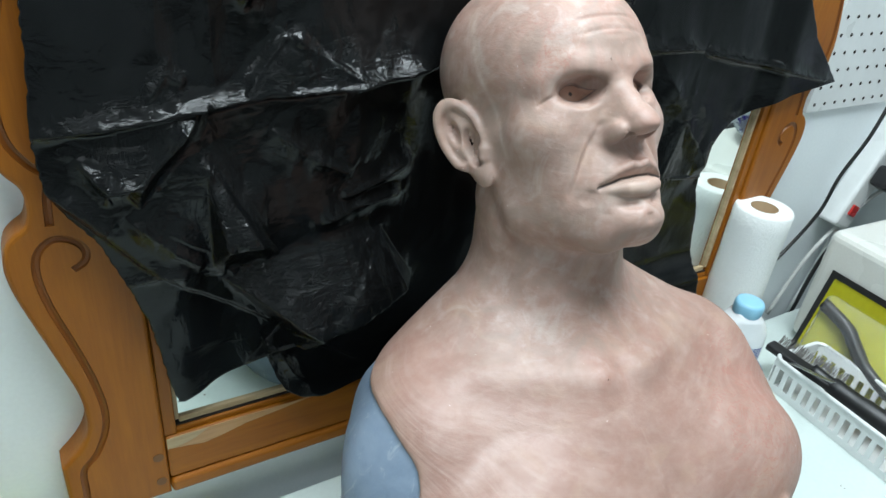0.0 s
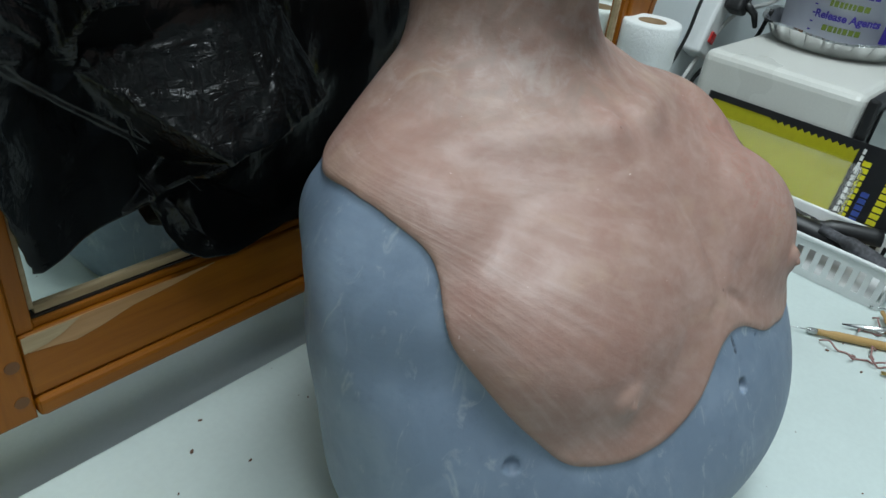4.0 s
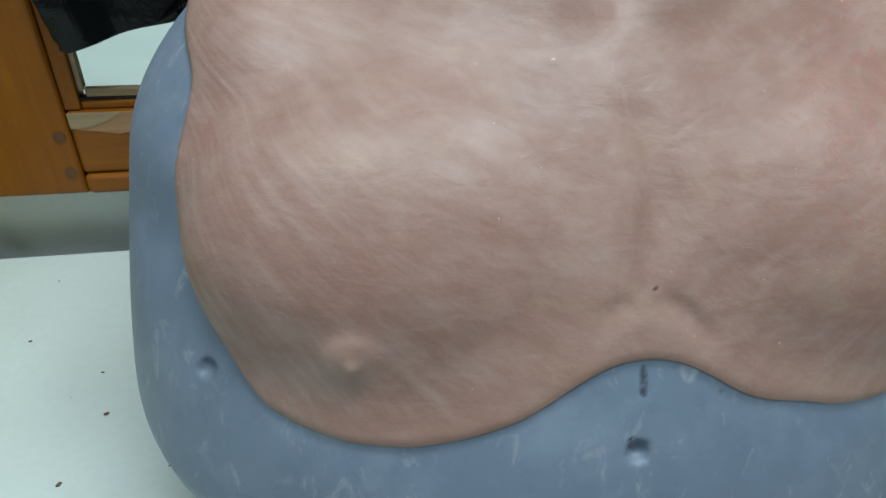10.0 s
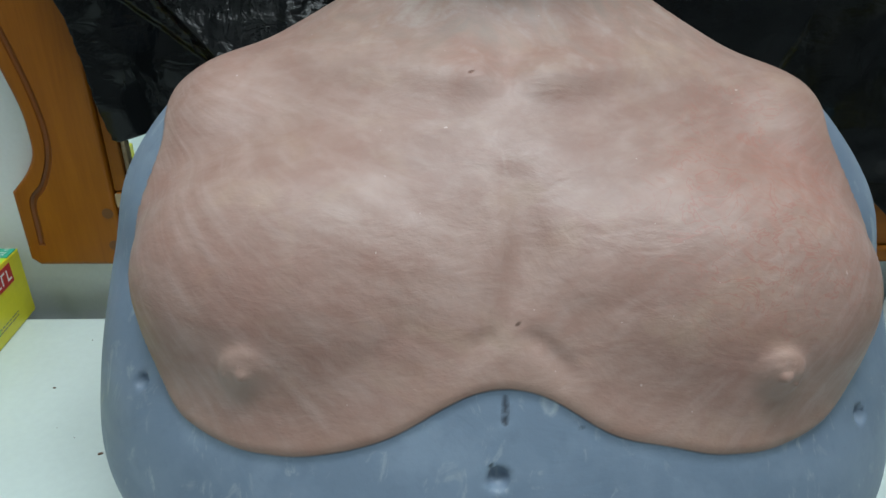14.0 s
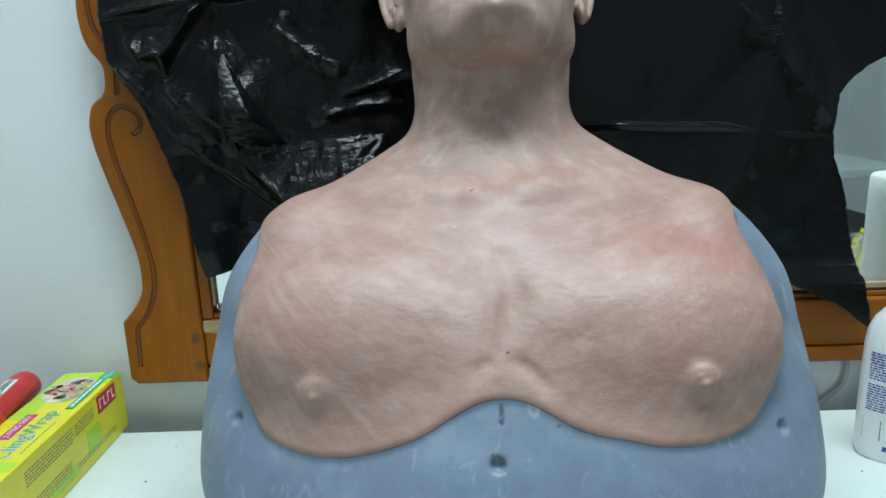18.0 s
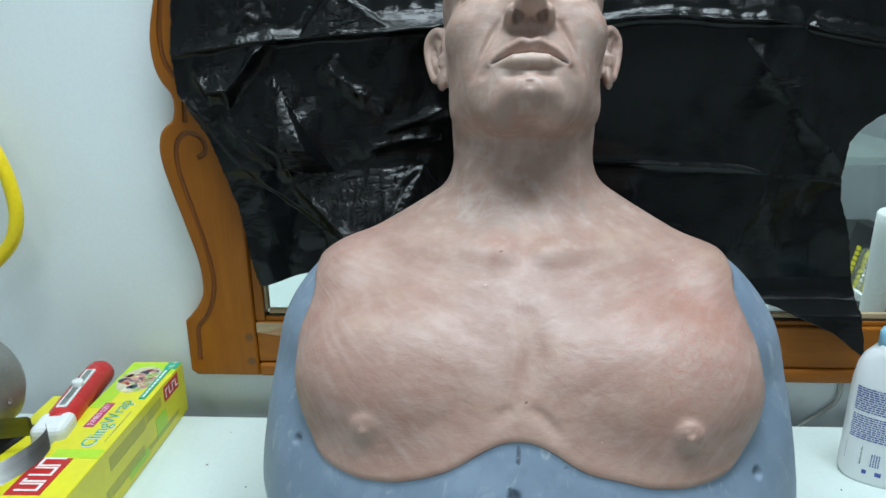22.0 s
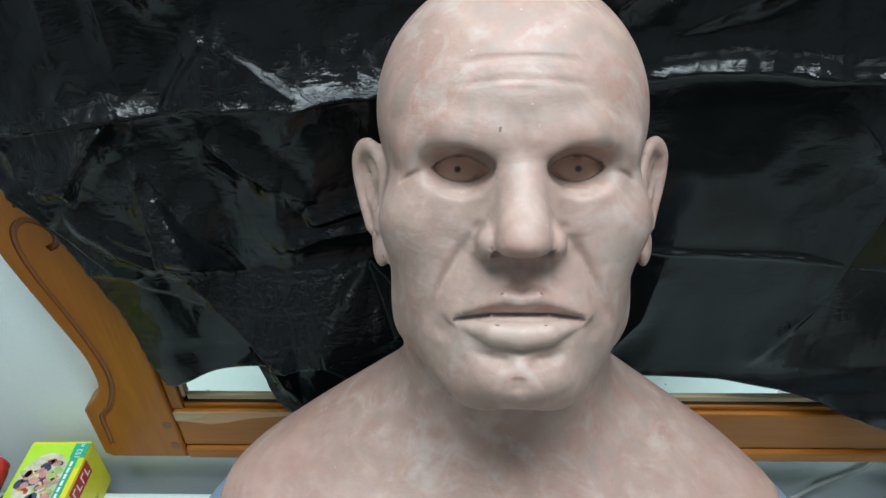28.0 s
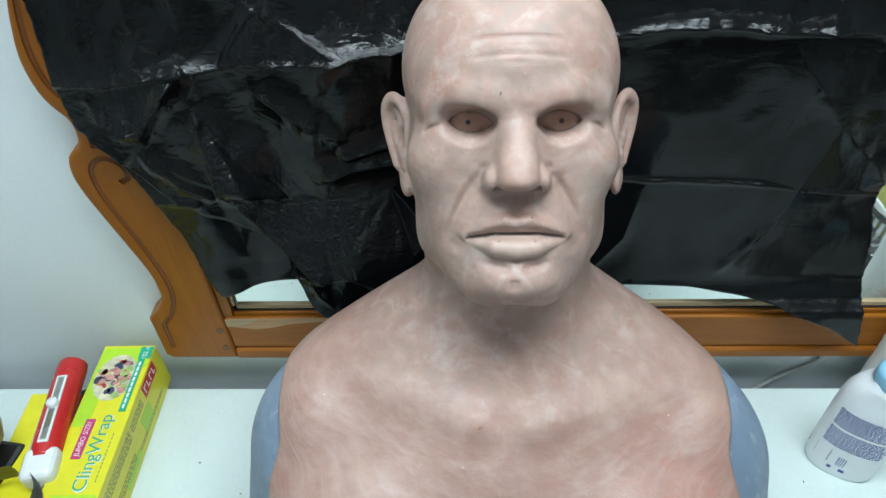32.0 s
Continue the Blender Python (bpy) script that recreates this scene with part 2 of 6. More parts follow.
# ---- the room ----
WALL_Y, TOP = 0.245, 0.75
tagged(link_bm("wall_back", box(-2.2, 2.6, WALL_Y, WALL_Y + 0.1, 0, 2.6), WALL), "pale blue-grey painted wall behind the workbench", "wall", kind="structure")
tagged(link_bm("wall_left", box(-2.3, -2.2, -3.6, WALL_Y + 0.1, 0, 2.6), WALL), "pale blue-grey painted side wall", "wall", kind="structure")
tagged(link_bm("wall_right", box(2.6, 2.7, -3.6, WALL_Y + 0.1, 0, 2.6), WALL), "pale blue-grey painted side wall", "wall", kind="structure")
tagged(link_bm("wall_front", box(-2.3, 2.7, -3.7, -3.6, 0, 2.6), WALL), "pale painted wall across the workshop", "wall", kind="structure")
FLOOR = stuff("grey_floor", (0.16, 0.16, 0.155), 0.5)
tagged(link_bm("floor", box(-2.3, 2.7, -3.7, WALL_Y + 0.1, -0.1, 0), FLOOR), "plain grey workshop floor", "floor", kind="structure")
tagged(link_bm("ceiling", box(-2.3, 2.7, -3.7, WALL_Y + 0.1, 2.6, 2.7), WHITE), "plain white ceiling", "ceiling", kind="structure")
# housings added out of view round the main lamp and the two fill lamps
for lx, ly, sx, sy, watts in LAMPS:
    fix = thing("ceiling_light", (lx, ly, 2.5), "white fluorescent ceiling light in a long housing, added out of view", "light", group="ceiling lights")
    part("housing", box(-sx / 2 - 0.02, sx / 2 + 0.02, -sy / 2 - 0.02, sy / 2 + 0.02, 0.0, 0.10, 0.01), WHITE, fix)

# workbench
bench = thing("workbench", (0, 0, 0), "white laminate workbench with scattered crumbs of clay", "table")
part("worktop", box(-1.1, 1.5, -0.56, 0.210, TOP - 0.032, TOP, 0.003), TABLE, bench)
for lx in (-1.05, 1.45):
    for ly in (-0.50, 0.15):
        part("leg", box(lx - 0.025, lx + 0.025, ly - 0.025, ly + 0.025, 0, TOP - 0.032, 0.004), STEEL, bench)

# ---- the mirror in its honey-coloured frame ----
MID = 0.090
mirror = thing("dresser_mirror", (0, 0, TOP), "dresser mirror in a scrolled honey-coloured wooden frame", "mirror")
OUT = [(-0.317, 0.807), (-0.401, 0.807), (-0.409, 0.814), (-0.4085, 0.884), (-0.392, 0.902), (-0.382, 0.920), (-0.380, 0.940), (-0.382, 0.968), (-0.394, 1.017),
       (-0.404, 1.055), (-0.411, 1.085), (-0.413, 1.108), (-0.409, 1.126), (-0.402, 1.135), (-0.393, 1.142), (-0.389, 1.156), (-0.390, 1.172), (-0.400, 1.187),
       (-0.406, 1.203), (-0.408, 1.225), (-0.406, 1.245), (-0.398, 1.275), (-0.386, 1.310), (-0.378, 1.345), (-0.372, 1.40), (-0.317, 1.40)]
GROOVE = [(-0.366, 1.098), (-0.357, 1.104), (-0.355, 1.114), (-0.362, 1.124), (-0.376, 1.128), (-0.388, 1.118), (-0.392, 1.098), (-0.388, 1.066), (-0.377, 1.022),
          (-0.368, 0.980), (-0.364, 0.945), (-0.367, 0.918), (-0.378, 0.892), (-0.391, 0.876), (-0.393, 0.850), (-0.394, 0.829)]
GROOVE_UP = [(-0.376, 1.140), (-0.374, 1.165), (-0.371, 1.181), (-0.382, 1.193), (-0.392, 1.212), (-0.394, 1.240), (-0.389, 1.270), (-0.378, 1.31)]


def flipped(points, right):
    return [(2 * MID - x, z) for x, z in points] if right else points


def rounded_outline(points):
    fine = smooth_line([(x, 0, z) for x, z in points[3:-1]], 4)
    return points[:3] + [(v.x, v.z) for v in fine] + points[-1:]


def groove_strip(points, y, half):
    """A sunk line: a narrow V channel lying just proud of the board, its bottom dark."""
    line = smooth_line([(x, y, z) for x, z in points], 6)
    return tube(line, half, 8, flat=1.0)


# same wood as the board; the shade inside the routed line is put into this colour
GROOVE_MAT = stuff("groove_shade", (0.19, 0.055, 0.005), 0.4)
for right in (False, True):
    outline = flipped(rounded_outline(OUT), right)
    b = part("bracket", slab(outline, 0.217, 0.2446, 0.004), HONEY, mirror, "scroll-cut wooden side bracket with a routed line")
    b.location = (0, 0, -TOP)
    cutter = new("groove_cutter", bpy.data.meshes.new("groove_cutter"))
    bm = groove_strip(flipped(GROOVE, right), 0.2165, 0.0034)
    groove_strip_two = groove_strip(flipped(GROOVE_UP, right), 0.2165, 0.0034)
    g2 = bpy.data.meshes.new("tmp")
    groove_strip_two.to_mesh(g2)
    groove_strip_two.free()
    bm.from_mesh(g2)
    bpy.data.meshes.remove(g2)
    bmesh.ops.recalc_face_normals(bm, faces=bm.faces)
    bm.to_mesh(cutter.data)
    bm.free()
    cutter.data.materials.append(GROOVE_MAT)
    b.data.materials.append(GROOVE_MAT)
    mod = b.modifiers.new("groove", "BOOLEAN")
    mod.object, mod.operation, mod.solver = cutter, "DIFFERENCE", "EXACT"
    cutter.location = (0, 0, -TOP)
    cutter.parent = mirror
    bpy.context.view_layer.update()
    dg = bpy.context.evaluated_depsgraph_get()
    me = bpy.data.meshes.new_from_object(b.evaluated_get(dg))
    b.modifiers.clear()
    b.data = me
    bpy.data.objects.remove(cutter)


def mpart(name, bm, material, label=""):
    ob = part(name, bm, material, mirror, label)
    ob.location = (0, 0, -TOP)
    return ob


for right in (False, True):
    s = (lambda x: 2 * MID - x) if right else (lambda x: x)
    xs = sorted((s(-0.3165), s(-0.3045)))
    mpart("stile", box(xs[0], xs[1], 0.2215, 0.2446, 0.884, 1.40, 0.001), HONEY)
    xs = sorted((s(-0.3043), s(-0.3000)))
    mpart("stop_bead", box(xs[0], xs[1], 0.2260, 0.2446, 0.898, 1.40, 0.001), RAW)
    for z in (0.863, 0.829):
        px = s(-0.3255)
        mpart("plug", lathe([(0, -0.0008), (0.0052, -0.0008), (0.0056, 0.004)], 18, m=pose(px, 0.2172, z, -90, 0, 0)), PLUG)
mpart("rail", box(-0.3165, 2 * MID + 0.3165, 0.2190, 0.2446, 0.8265, 0.8830, 0.003), HONEY_X, "worn lower rail of honey-coloured wood")
mpart("rail_moulding", box(-0.3165, 2 * MID + 0.3165, 0.2150, 0.2446, 0.8070, 0.8255, 0.005, 3), HONEY_X)
mpart("rail_ledge", box(-0.3043, 2 * MID + 0.3043, 0.2240, 0.2446, 0.8832, 0.8895, 0.0015), HONEY_X)
mpart("rail_seam", box(-0.3043, 2 * MID + 0.3043, 0.2265, 0.2446, 0.8897, 0.8915, 0.0), DARK_LINE)
mpart("rail_bead", box(-0.3000, 2 * MID + 0.3000, 0.2280, 0.2446, 0.8917, 0.8990, 0.001), RAW, "unstained wooden bead")
# worn patch, bare wood showing through the finish
patch = [(-0.312, 0.8828), (-0.312, 0.868), (-0.296, 0.866), (-0.280, 0.863), (-0.262, 0.866), (-0.235, 0.873), (-0.200, 0.877), (-0.160, 0.8828)]
mpart("worn_patch", slab(patch, 0.2186, 0.2195), wood("worn_finish", (0.46, 0.24, 0.10), (0.58, 0.34, 0.17), 0.3, axis=0))
mpart("bare_patch", slab([(-0.3155, 0.8690), (-0.3000, 0.8705), (-0.2880, 0.8745), (-0.2740, 0.8826), (-0.3155, 0.8826)], 0.2180, 0.2185), RAW)
gm, gt, gp = nodes_of("mirror_glass")
gp.inputs["Base Color"].default_value = (0.80, 0.86, 0.83, 1)
gp.inputs["Metallic"].default_value, gp.inputs["Roughness"].default_value = 1.0, 0.02
mpart("glass", box(-0.3043, 2 * MID + 0.3043, 0.2310, 0.2350, 0.885, 1.40), gm, "silvered mirror glass")
mpart("back_board", box(-0.3043, 2 * MID + 0.3043, 0.2360, 0.2446, 0.885, 1.40), RAW)
mpart("top_rail", box(-0.372, 2 * MID + 0.372, 0.217, 0.2446, 1.4005, 1.46, 0.004), HONEY_X)


# ---- the bust: one closed form from blended solids ----
EYES = np.array((0.0140, 0.0605, 1.268))
TAU = radians(35)
HEAD_UP = np.array((0.0, math.sin(TAU), math.cos(TAU)))
HEAD_BACK = np.array((0.0, math.cos(TAU), -math.sin(TAU)))
TURNED = np.array((0.0122, 3.381))


def ell(p, c, r):
    q = (p - np.array(c)) / np.array(r)
    k0 = np.sqrt((q * q).sum(-1)) + 1e-9
    k1 = np.sqrt(((q / np.array(r)) ** 2).sum(-1)) + 1e-9
    return k0 * (k0 - 1) / k1


def cap(p, a, b, ra, rb=None):
    rb = ra if rb is None else rb
    a, b = np.array(a, float), np.array(b, float)
    ab = b - a
    h = np.clip(((p - a) @ ab) / (ab @ ab), 0, 1)
    d = p - a - h[..., None] * ab
    return np.sqrt((d * d).sum(-1)) - (ra + (rb - ra) * h)


def blend(a, b, k):
    h = np.clip(0.5 + 0.5 * (b - a) / k, 0, 1)
    return b + (a - b) * h - k * h * (1 - h)


def carve(a, b, k):
    return -blend(-a, b, k)


def ease(x, lo, hi):
    t = np.clip((x - lo) / (hi - lo), 0, 1)
    return t * t * (3 - 2 * t)


def head_frame(p):
    q = p - EYES
    return np.stack([q[..., 0], q @ HEAD_BACK, q @ HEAD_UP], -1)


def torso_frame(p):
    x, y = p[..., 0] - TURNED[0], p[..., 1]
    c, s = math.cos(radians(TURNED[1])), math.sin(radians(TURNED[1]))
    return np.stack([c * x - s * y, s * x + c * y, p[..., 2]], -1)


def almond(l):
    """How far a point of the head lies inside the opening of the lids (positive inside)."""
    u = np.abs(l[..., 0]) - 0.0290
    v = l[..., 2] - 0.0008 - 0.05 * u
    return np.minimum(0.0070 * (1 - (u / 0.0146) ** 2) - v, 0.0062 * (1 - (u / 0.0146) ** 2) + v)


SKULL = np.array((0.0807, 0.0446, 0.0764, 0.0764, 0.0745))
BROW = np.array((0.0313, 0.03, 0.0661, 0.0570, 0.0679))
FACE = np.array((0.0449, -0.046, 0.059, 0.0545, 0.0742))
JAW = np.array((0.0440, 0.0600, -0.0790, 0.0200, 0.0118, -0.1070, 0.0172, 0.0136))
RAMUS = np.array((0.0494, 0.0661, -0.0199, 0.0216))
CHIN = np.array((0.003, -0.102, 0.027, 0.027, 0.016))


def chain(p, points, radii):
    d = cap(p, points[0], points[1], radii[0], radii[1])
    for i in range(1, len(points) - 1):
        d = np.minimum(d, cap(p, points[i], points[i + 1], radii[i], radii[i + 1]))
    return d


def furrow(u, v, points, deep, wide):
    """The depth of a line pressed into a surface, over two of its coordinates."""
    press = np.zeros(u.shape)
    run = len(points) - 1
    for i in range(run):
        (u0, v0), (u1, v1) = points[i], points[i + 1]
        n = (u1 - u0) ** 2 + (v1 - v0) ** 2
        h = np.clip(((u - u0) * (u1 - u0) + (v - v0) * (v1 - v0)) / n, 0, 1)
        far = np.hypot(u - u0 - h * (u1 - u0), v - v0 - h * (v1 - v0))
        along = (i + h) / run
        press = np.maximum(press, np.exp(-((far / wide) ** 2)) * ease(along, -0.02, 0.3) * ease(1 - along, -0.02, 0.45))
    return deep * press


MOUTH = ((-0.0160, -0.0702), (0.0, -0.0702), (0.0150, -0.0706), (0.0320, -0.0740))


def head(l):
    a = np.abs(l[..., 0])
    m = np.stack([a, l[..., 1], l[..., 2]], -1)
    d = ell(l, (0, SKULL[0], SKULL[1]), SKULL[2:])
    d = blend(d, ell(l, (0, BROW[0], BROW[1]), BROW[2:]), 0.03)
    d = blend(d, ell(l, (0, FACE[0], FACE[1]), FACE[2:]), 0.03)
    d = blend(d, cap(m, JAW[:3], JAW[3:6], JAW[6], JAW[7]), 0.018)
    d = blend(d, cap(m, RAMUS[:3], JAW[:3], RAMUS[3], JAW[6]), 0.02)
    d = blend(d, ell(m, (0.0, CHIN[0], CHIN[1]), CHIN[2:]), 0.014)
    d = blend(d, cap(m, (0.040, 0.036, -0.035), (0.028, 0.024, -0.080), 0.020, 0.018), 0.020)
    # cheekbones, brow
    d = blend(d, ell(m, (0.043, 0.0205, -0.024), (0.024, 0.021, 0.017)), 0.022)
    d = blend(d, cap(m, (0.011, -0.0148, 0.0138), (0.030, -0.0092, 0.0166), 0.0092, 0.0090), 0.009)
    d = blend(d, cap(m, (0.030, -0.0092, 0.0166), (0.050, 0.0075, 0.0138), 0.0090, 0.0082), 0.009)
    # muzzle
    d = blend(d, ell(l, (0, 0.012, -0.070), (0.037, 0.031, 0.031)), 0.014)
    d = d - 0.003
    # sockets
    d = carve(d, ell(m, (0.0285, -0.0122, 0.0010), (0.0220, 0.0134, 0.0100)), 0.008)
    # lids
    d = blend(d, ell(m, (0.0290, 0.0176, -0.0010), (0.0175, 0.0172, 0.0115)), 0.006)
    opening = np.maximum(-almond(l), np.abs(m[..., 1]) - 0.012)
    blank = ell(m, (0.0290, 0.0206, 0.0), (0.030, 0.0205, 0.026))
    d = np.maximum(d, -np.maximum(opening, -blank))
    # nose
    ridge, tip, wing = np.array((0.0072, -0.0225, 0.0100)), np.array((0.0085, -0.0470, -0.0330)), np.array((0.0235, -0.0120, -0.0400))
    side = np.cross(tip - ridge, wing - ridge)
    side = side * np.sign(side[0]) / np.sqrt(side @ side)
    front = np.array((0.0, -(ridge - tip)[2], (ridge - tip)[1])) / math.hypot(*(ridge - tip)[1:])
    n = -blend(-((m - ridge) @ side), -((m - ridge) @ front), 0.0075)
    under = np.array((0.0, -0.06, -0.998))
    n = -blend(-n, -((m - np.array((0.0, -0.0440, -0.0402))) @ under), 0.008)
    n = np.maximum(np.maximum(n, l[..., 2] - 0.016), l[..., 1] - 0.004)
    n = blend(n, ell(l, (0, -0.0362, -0.0318), (0.0098, 0.0098, 0.0088)), 0.006)
    n = blend(n, ell(m, (0.0158, -0.0215, -0.0355), (0.0064, 0.0120, 0.0074)), 0.005)
    d = blend(d, n, 0.0055)
    d = d + furrow(a, l[..., 2], ((0.0170, -0.0250), (0.0215, -0.0285), (0.0235, -0.0345), (0.0225, -0.0410)), 0.0012, 0.0026) * ease(0.012 - l[..., 1], 0, 0.012)
    d = carve(d, ell(m, (0.0098, -0.0275, -0.0408), (0.0050, 0.0080, 0.0075)), 0.0016)
    # folds beside the nose and mouth
    skin_front = ease(0.035 - l[..., 1], 0, 0.015)
    d = d + skin_front * furrow(a, l[..., 2], ((0.0235, -0.0300), (0.0285, -0.0400), (0.0370, -0.0555), (0.0445, -0.0740), (0.0465, -0.0860)), 0.0026, 0.0036)
    d = d - skin_front * furrow(a, l[..., 2], ((0.0330, -0.0330), (0.0430, -0.0520), (0.0510, -0.0740)), 0.0014, 0.0075)
    d = d + skin_front * furrow(a, l[..., 2], ((0.0330, -0.0740), (0.0370, -0.0790), (0.0380, -0.0880)), 0.0014, 0.0048)
    d = d + skin_front * furrow(a, l[..., 2], ((0.0160, -0.0085), (0.0290, -0.0125), (0.0420, -0.0100)), 0.0010, 0.0022)
    d = d + skin_front * furrow(a, l[..., 2], ((0.0470, 0.0010), (0.0560, -0.0030), (0.0620, -0.0080)), 0.0012, 0.0016)
    d = d + skin_front * furrow(a, l[..., 2], ((0.0045, 0.0300), (0.0050, 0.0200), (0.0060, 0.0120)), 0.0006, 0.0030)
    d = d + skin_front * furrow(a, l[..., 2], ((0.0020, -0.0930), (0.0130, -0.0915), (0.0260, -0.0875)), 0.0022, 0.0030)
    d = carve(d, cap(l, (0, -0.0240, -0.0430), (0, -0.0225, -0.0590), 0.0030), 0.004)
    # lips
    upper = chain(m, ((0.0, -0.0232, -0.0632), (0.0075, -0.0235, -0.0618), (0.0200, -0.0165, -0.0668), (0.0315, -0.0065, -0.0722)), (0.0032, 0.0036, 0.0034, 0.0016))
    d = blend(d, upper, 0.006)
    d = carve(d, chain(m, ((0.0, -0.0295, -0.0718), (0.0150, -0.0250, -0.0716), (0.0300, -0.0120, -0.0745)), (0.0056, 0.0052, 0.0020)), 0.003)
    lower = chain(m, ((0.0, -0.0232, -0.0800), (0.0130, -0.0210, -0.0790), (0.0230, -0.0135, -0.0772), (0.0305, -0.0075, -0.0758)), (0.0067, 0.0058, 0.0038, 0.0016))
    d = blend(d, lower, 0.0016)
    d = d + ease(0.002 - l[..., 1], 0, 0.004) * furrow(a, l[..., 2], MOUTH, 0.0032, 0.0014)
    d = blend(d, cap(m, (0.0, -0.0085, -0.0900), (0.0170, -0.0045, -0.0890), 0.0085, 0.0080), 0.007)
    d = d + skin_front * furrow(l[..., 0], l[..., 2], ((-0.0010, -0.0985), (-0.0012, -0.1035), (-0.0005, -0.1090)), 0.0018, 0.0036)
    # forehead lines
    for c0, half, deep in ((0.0405, 0.036, 0.0007), (0.0515, 0.034, 0.0008), (0.0360, 0.013, 0.0004)):
        c = l[..., 2] - c0 + 0.08 * a * a / 0.04
        d = d + deep * np.exp(-(c / 0.0013) ** 2) * ease(half - a, 0, 0.012) * (l[..., 1] < 0.05)
    # ears
    e = m - np.array((0.0785, 0.078, -0.0125))
    e[..., 0] -= 0.0035 * (l[..., 0] > 0)
    ang = np.radians(27 + 14 * np.clip(e[..., 2] / 0.03, -1, 1))
    tall, along = e[..., 2], e[..., 1] * np.cos(ang) + e[..., 0] * np.sin(ang)
    along = along - 0.20 * tall
    out = e[..., 0] * np.cos(ang) - e[..., 1] * np.sin(ang)
    w = np.stack([out, along, tall], -1)
    ear = ell(w, (0.000, 0.004, 0.002), (0.0042, 0.0185, 0.030))
    ring = np.sqrt(((along - 0.004) / 0.0185) ** 2 + ((tall - 0.004) / 0.0300) ** 2)
    helix = np.sqrt(((ring - 1) * 0.020) ** 2 + (out - 0.0035) ** 2) - 0.0036
    helix = np.where(tall < -0.018, helix + 0.6 * (-0.018 - tall), helix)
    ear = blend(ear, helix, 0.004)
    ear = blend(ear, ell(w, (0.001, -0.003, -0.028), (0.005, 0.0105, 0.0125)), 0.006)
    ear = carve(ear, ell(w, (0.0075, -0.004, -0.005), (0.0130, 0.0100, 0.0180)), 0.003)
    ear = carve(ear, ell(w, (0.0075, 0.0095, 0.012), (0.0085, 0.0060, 0.0140)), 0.003)
    ear = blend(ear, cap(w, (0.005, -0.013, -0.010), (0.004, -0.010, -0.015), 0.0042), 0.004)
    return blend(d, ear, 0.006)


STATION = np.array((0.70, 0.75, 0.80, 0.85, 0.90, 0.95, 1.00, 1.04, 1.07, 1.10, 1.16))
WIDE = np.array((0.15, 0.1848, 0.2159, 0.2369, 0.233, 0.2305, 0.2238, 0.1774, 0.1121, 0.0577, 0.02))
FRONT = np.array((-0.1, -0.1439, -0.1835, -0.2082, -0.1882, -0.1531, -0.1143, -0.0687, -0.017, 0.025, 0.06))
BACK = np.array((0.15, 0.1302, 0.1125, 0.1054, 0.1162, 0.1283, 0.1321, 0.1303, 0.1234, 0.1097, 0.1))


SQUARE = np.array((2.526, 1.688))
DELTOID = np.array((0.1579, 0.0068, 0.9497, 0.0437, 0.071, 0.0972))
TRAPEZE = np.array((0.0269, 0.1108, 1.093, 0.1476, 0.0736, 0.9936, 0.0165, 0.0276))
NECK = np.array((0.0940, 1.2, 0.0850, 1.045, 0.0640, 0.0640, 0.0153, 0.0631, 0.0103))


def curve(z, values):
    fine = np.linspace(0.70, 1.16, 93)
    v = np.interp(fine, STATION, values)
    for _ in range(3):
        v = np.convolve(np.pad(v, 3, mode="edge"), np.ones(7) / 7, "valid")
    return np.interp(z, fine, v)


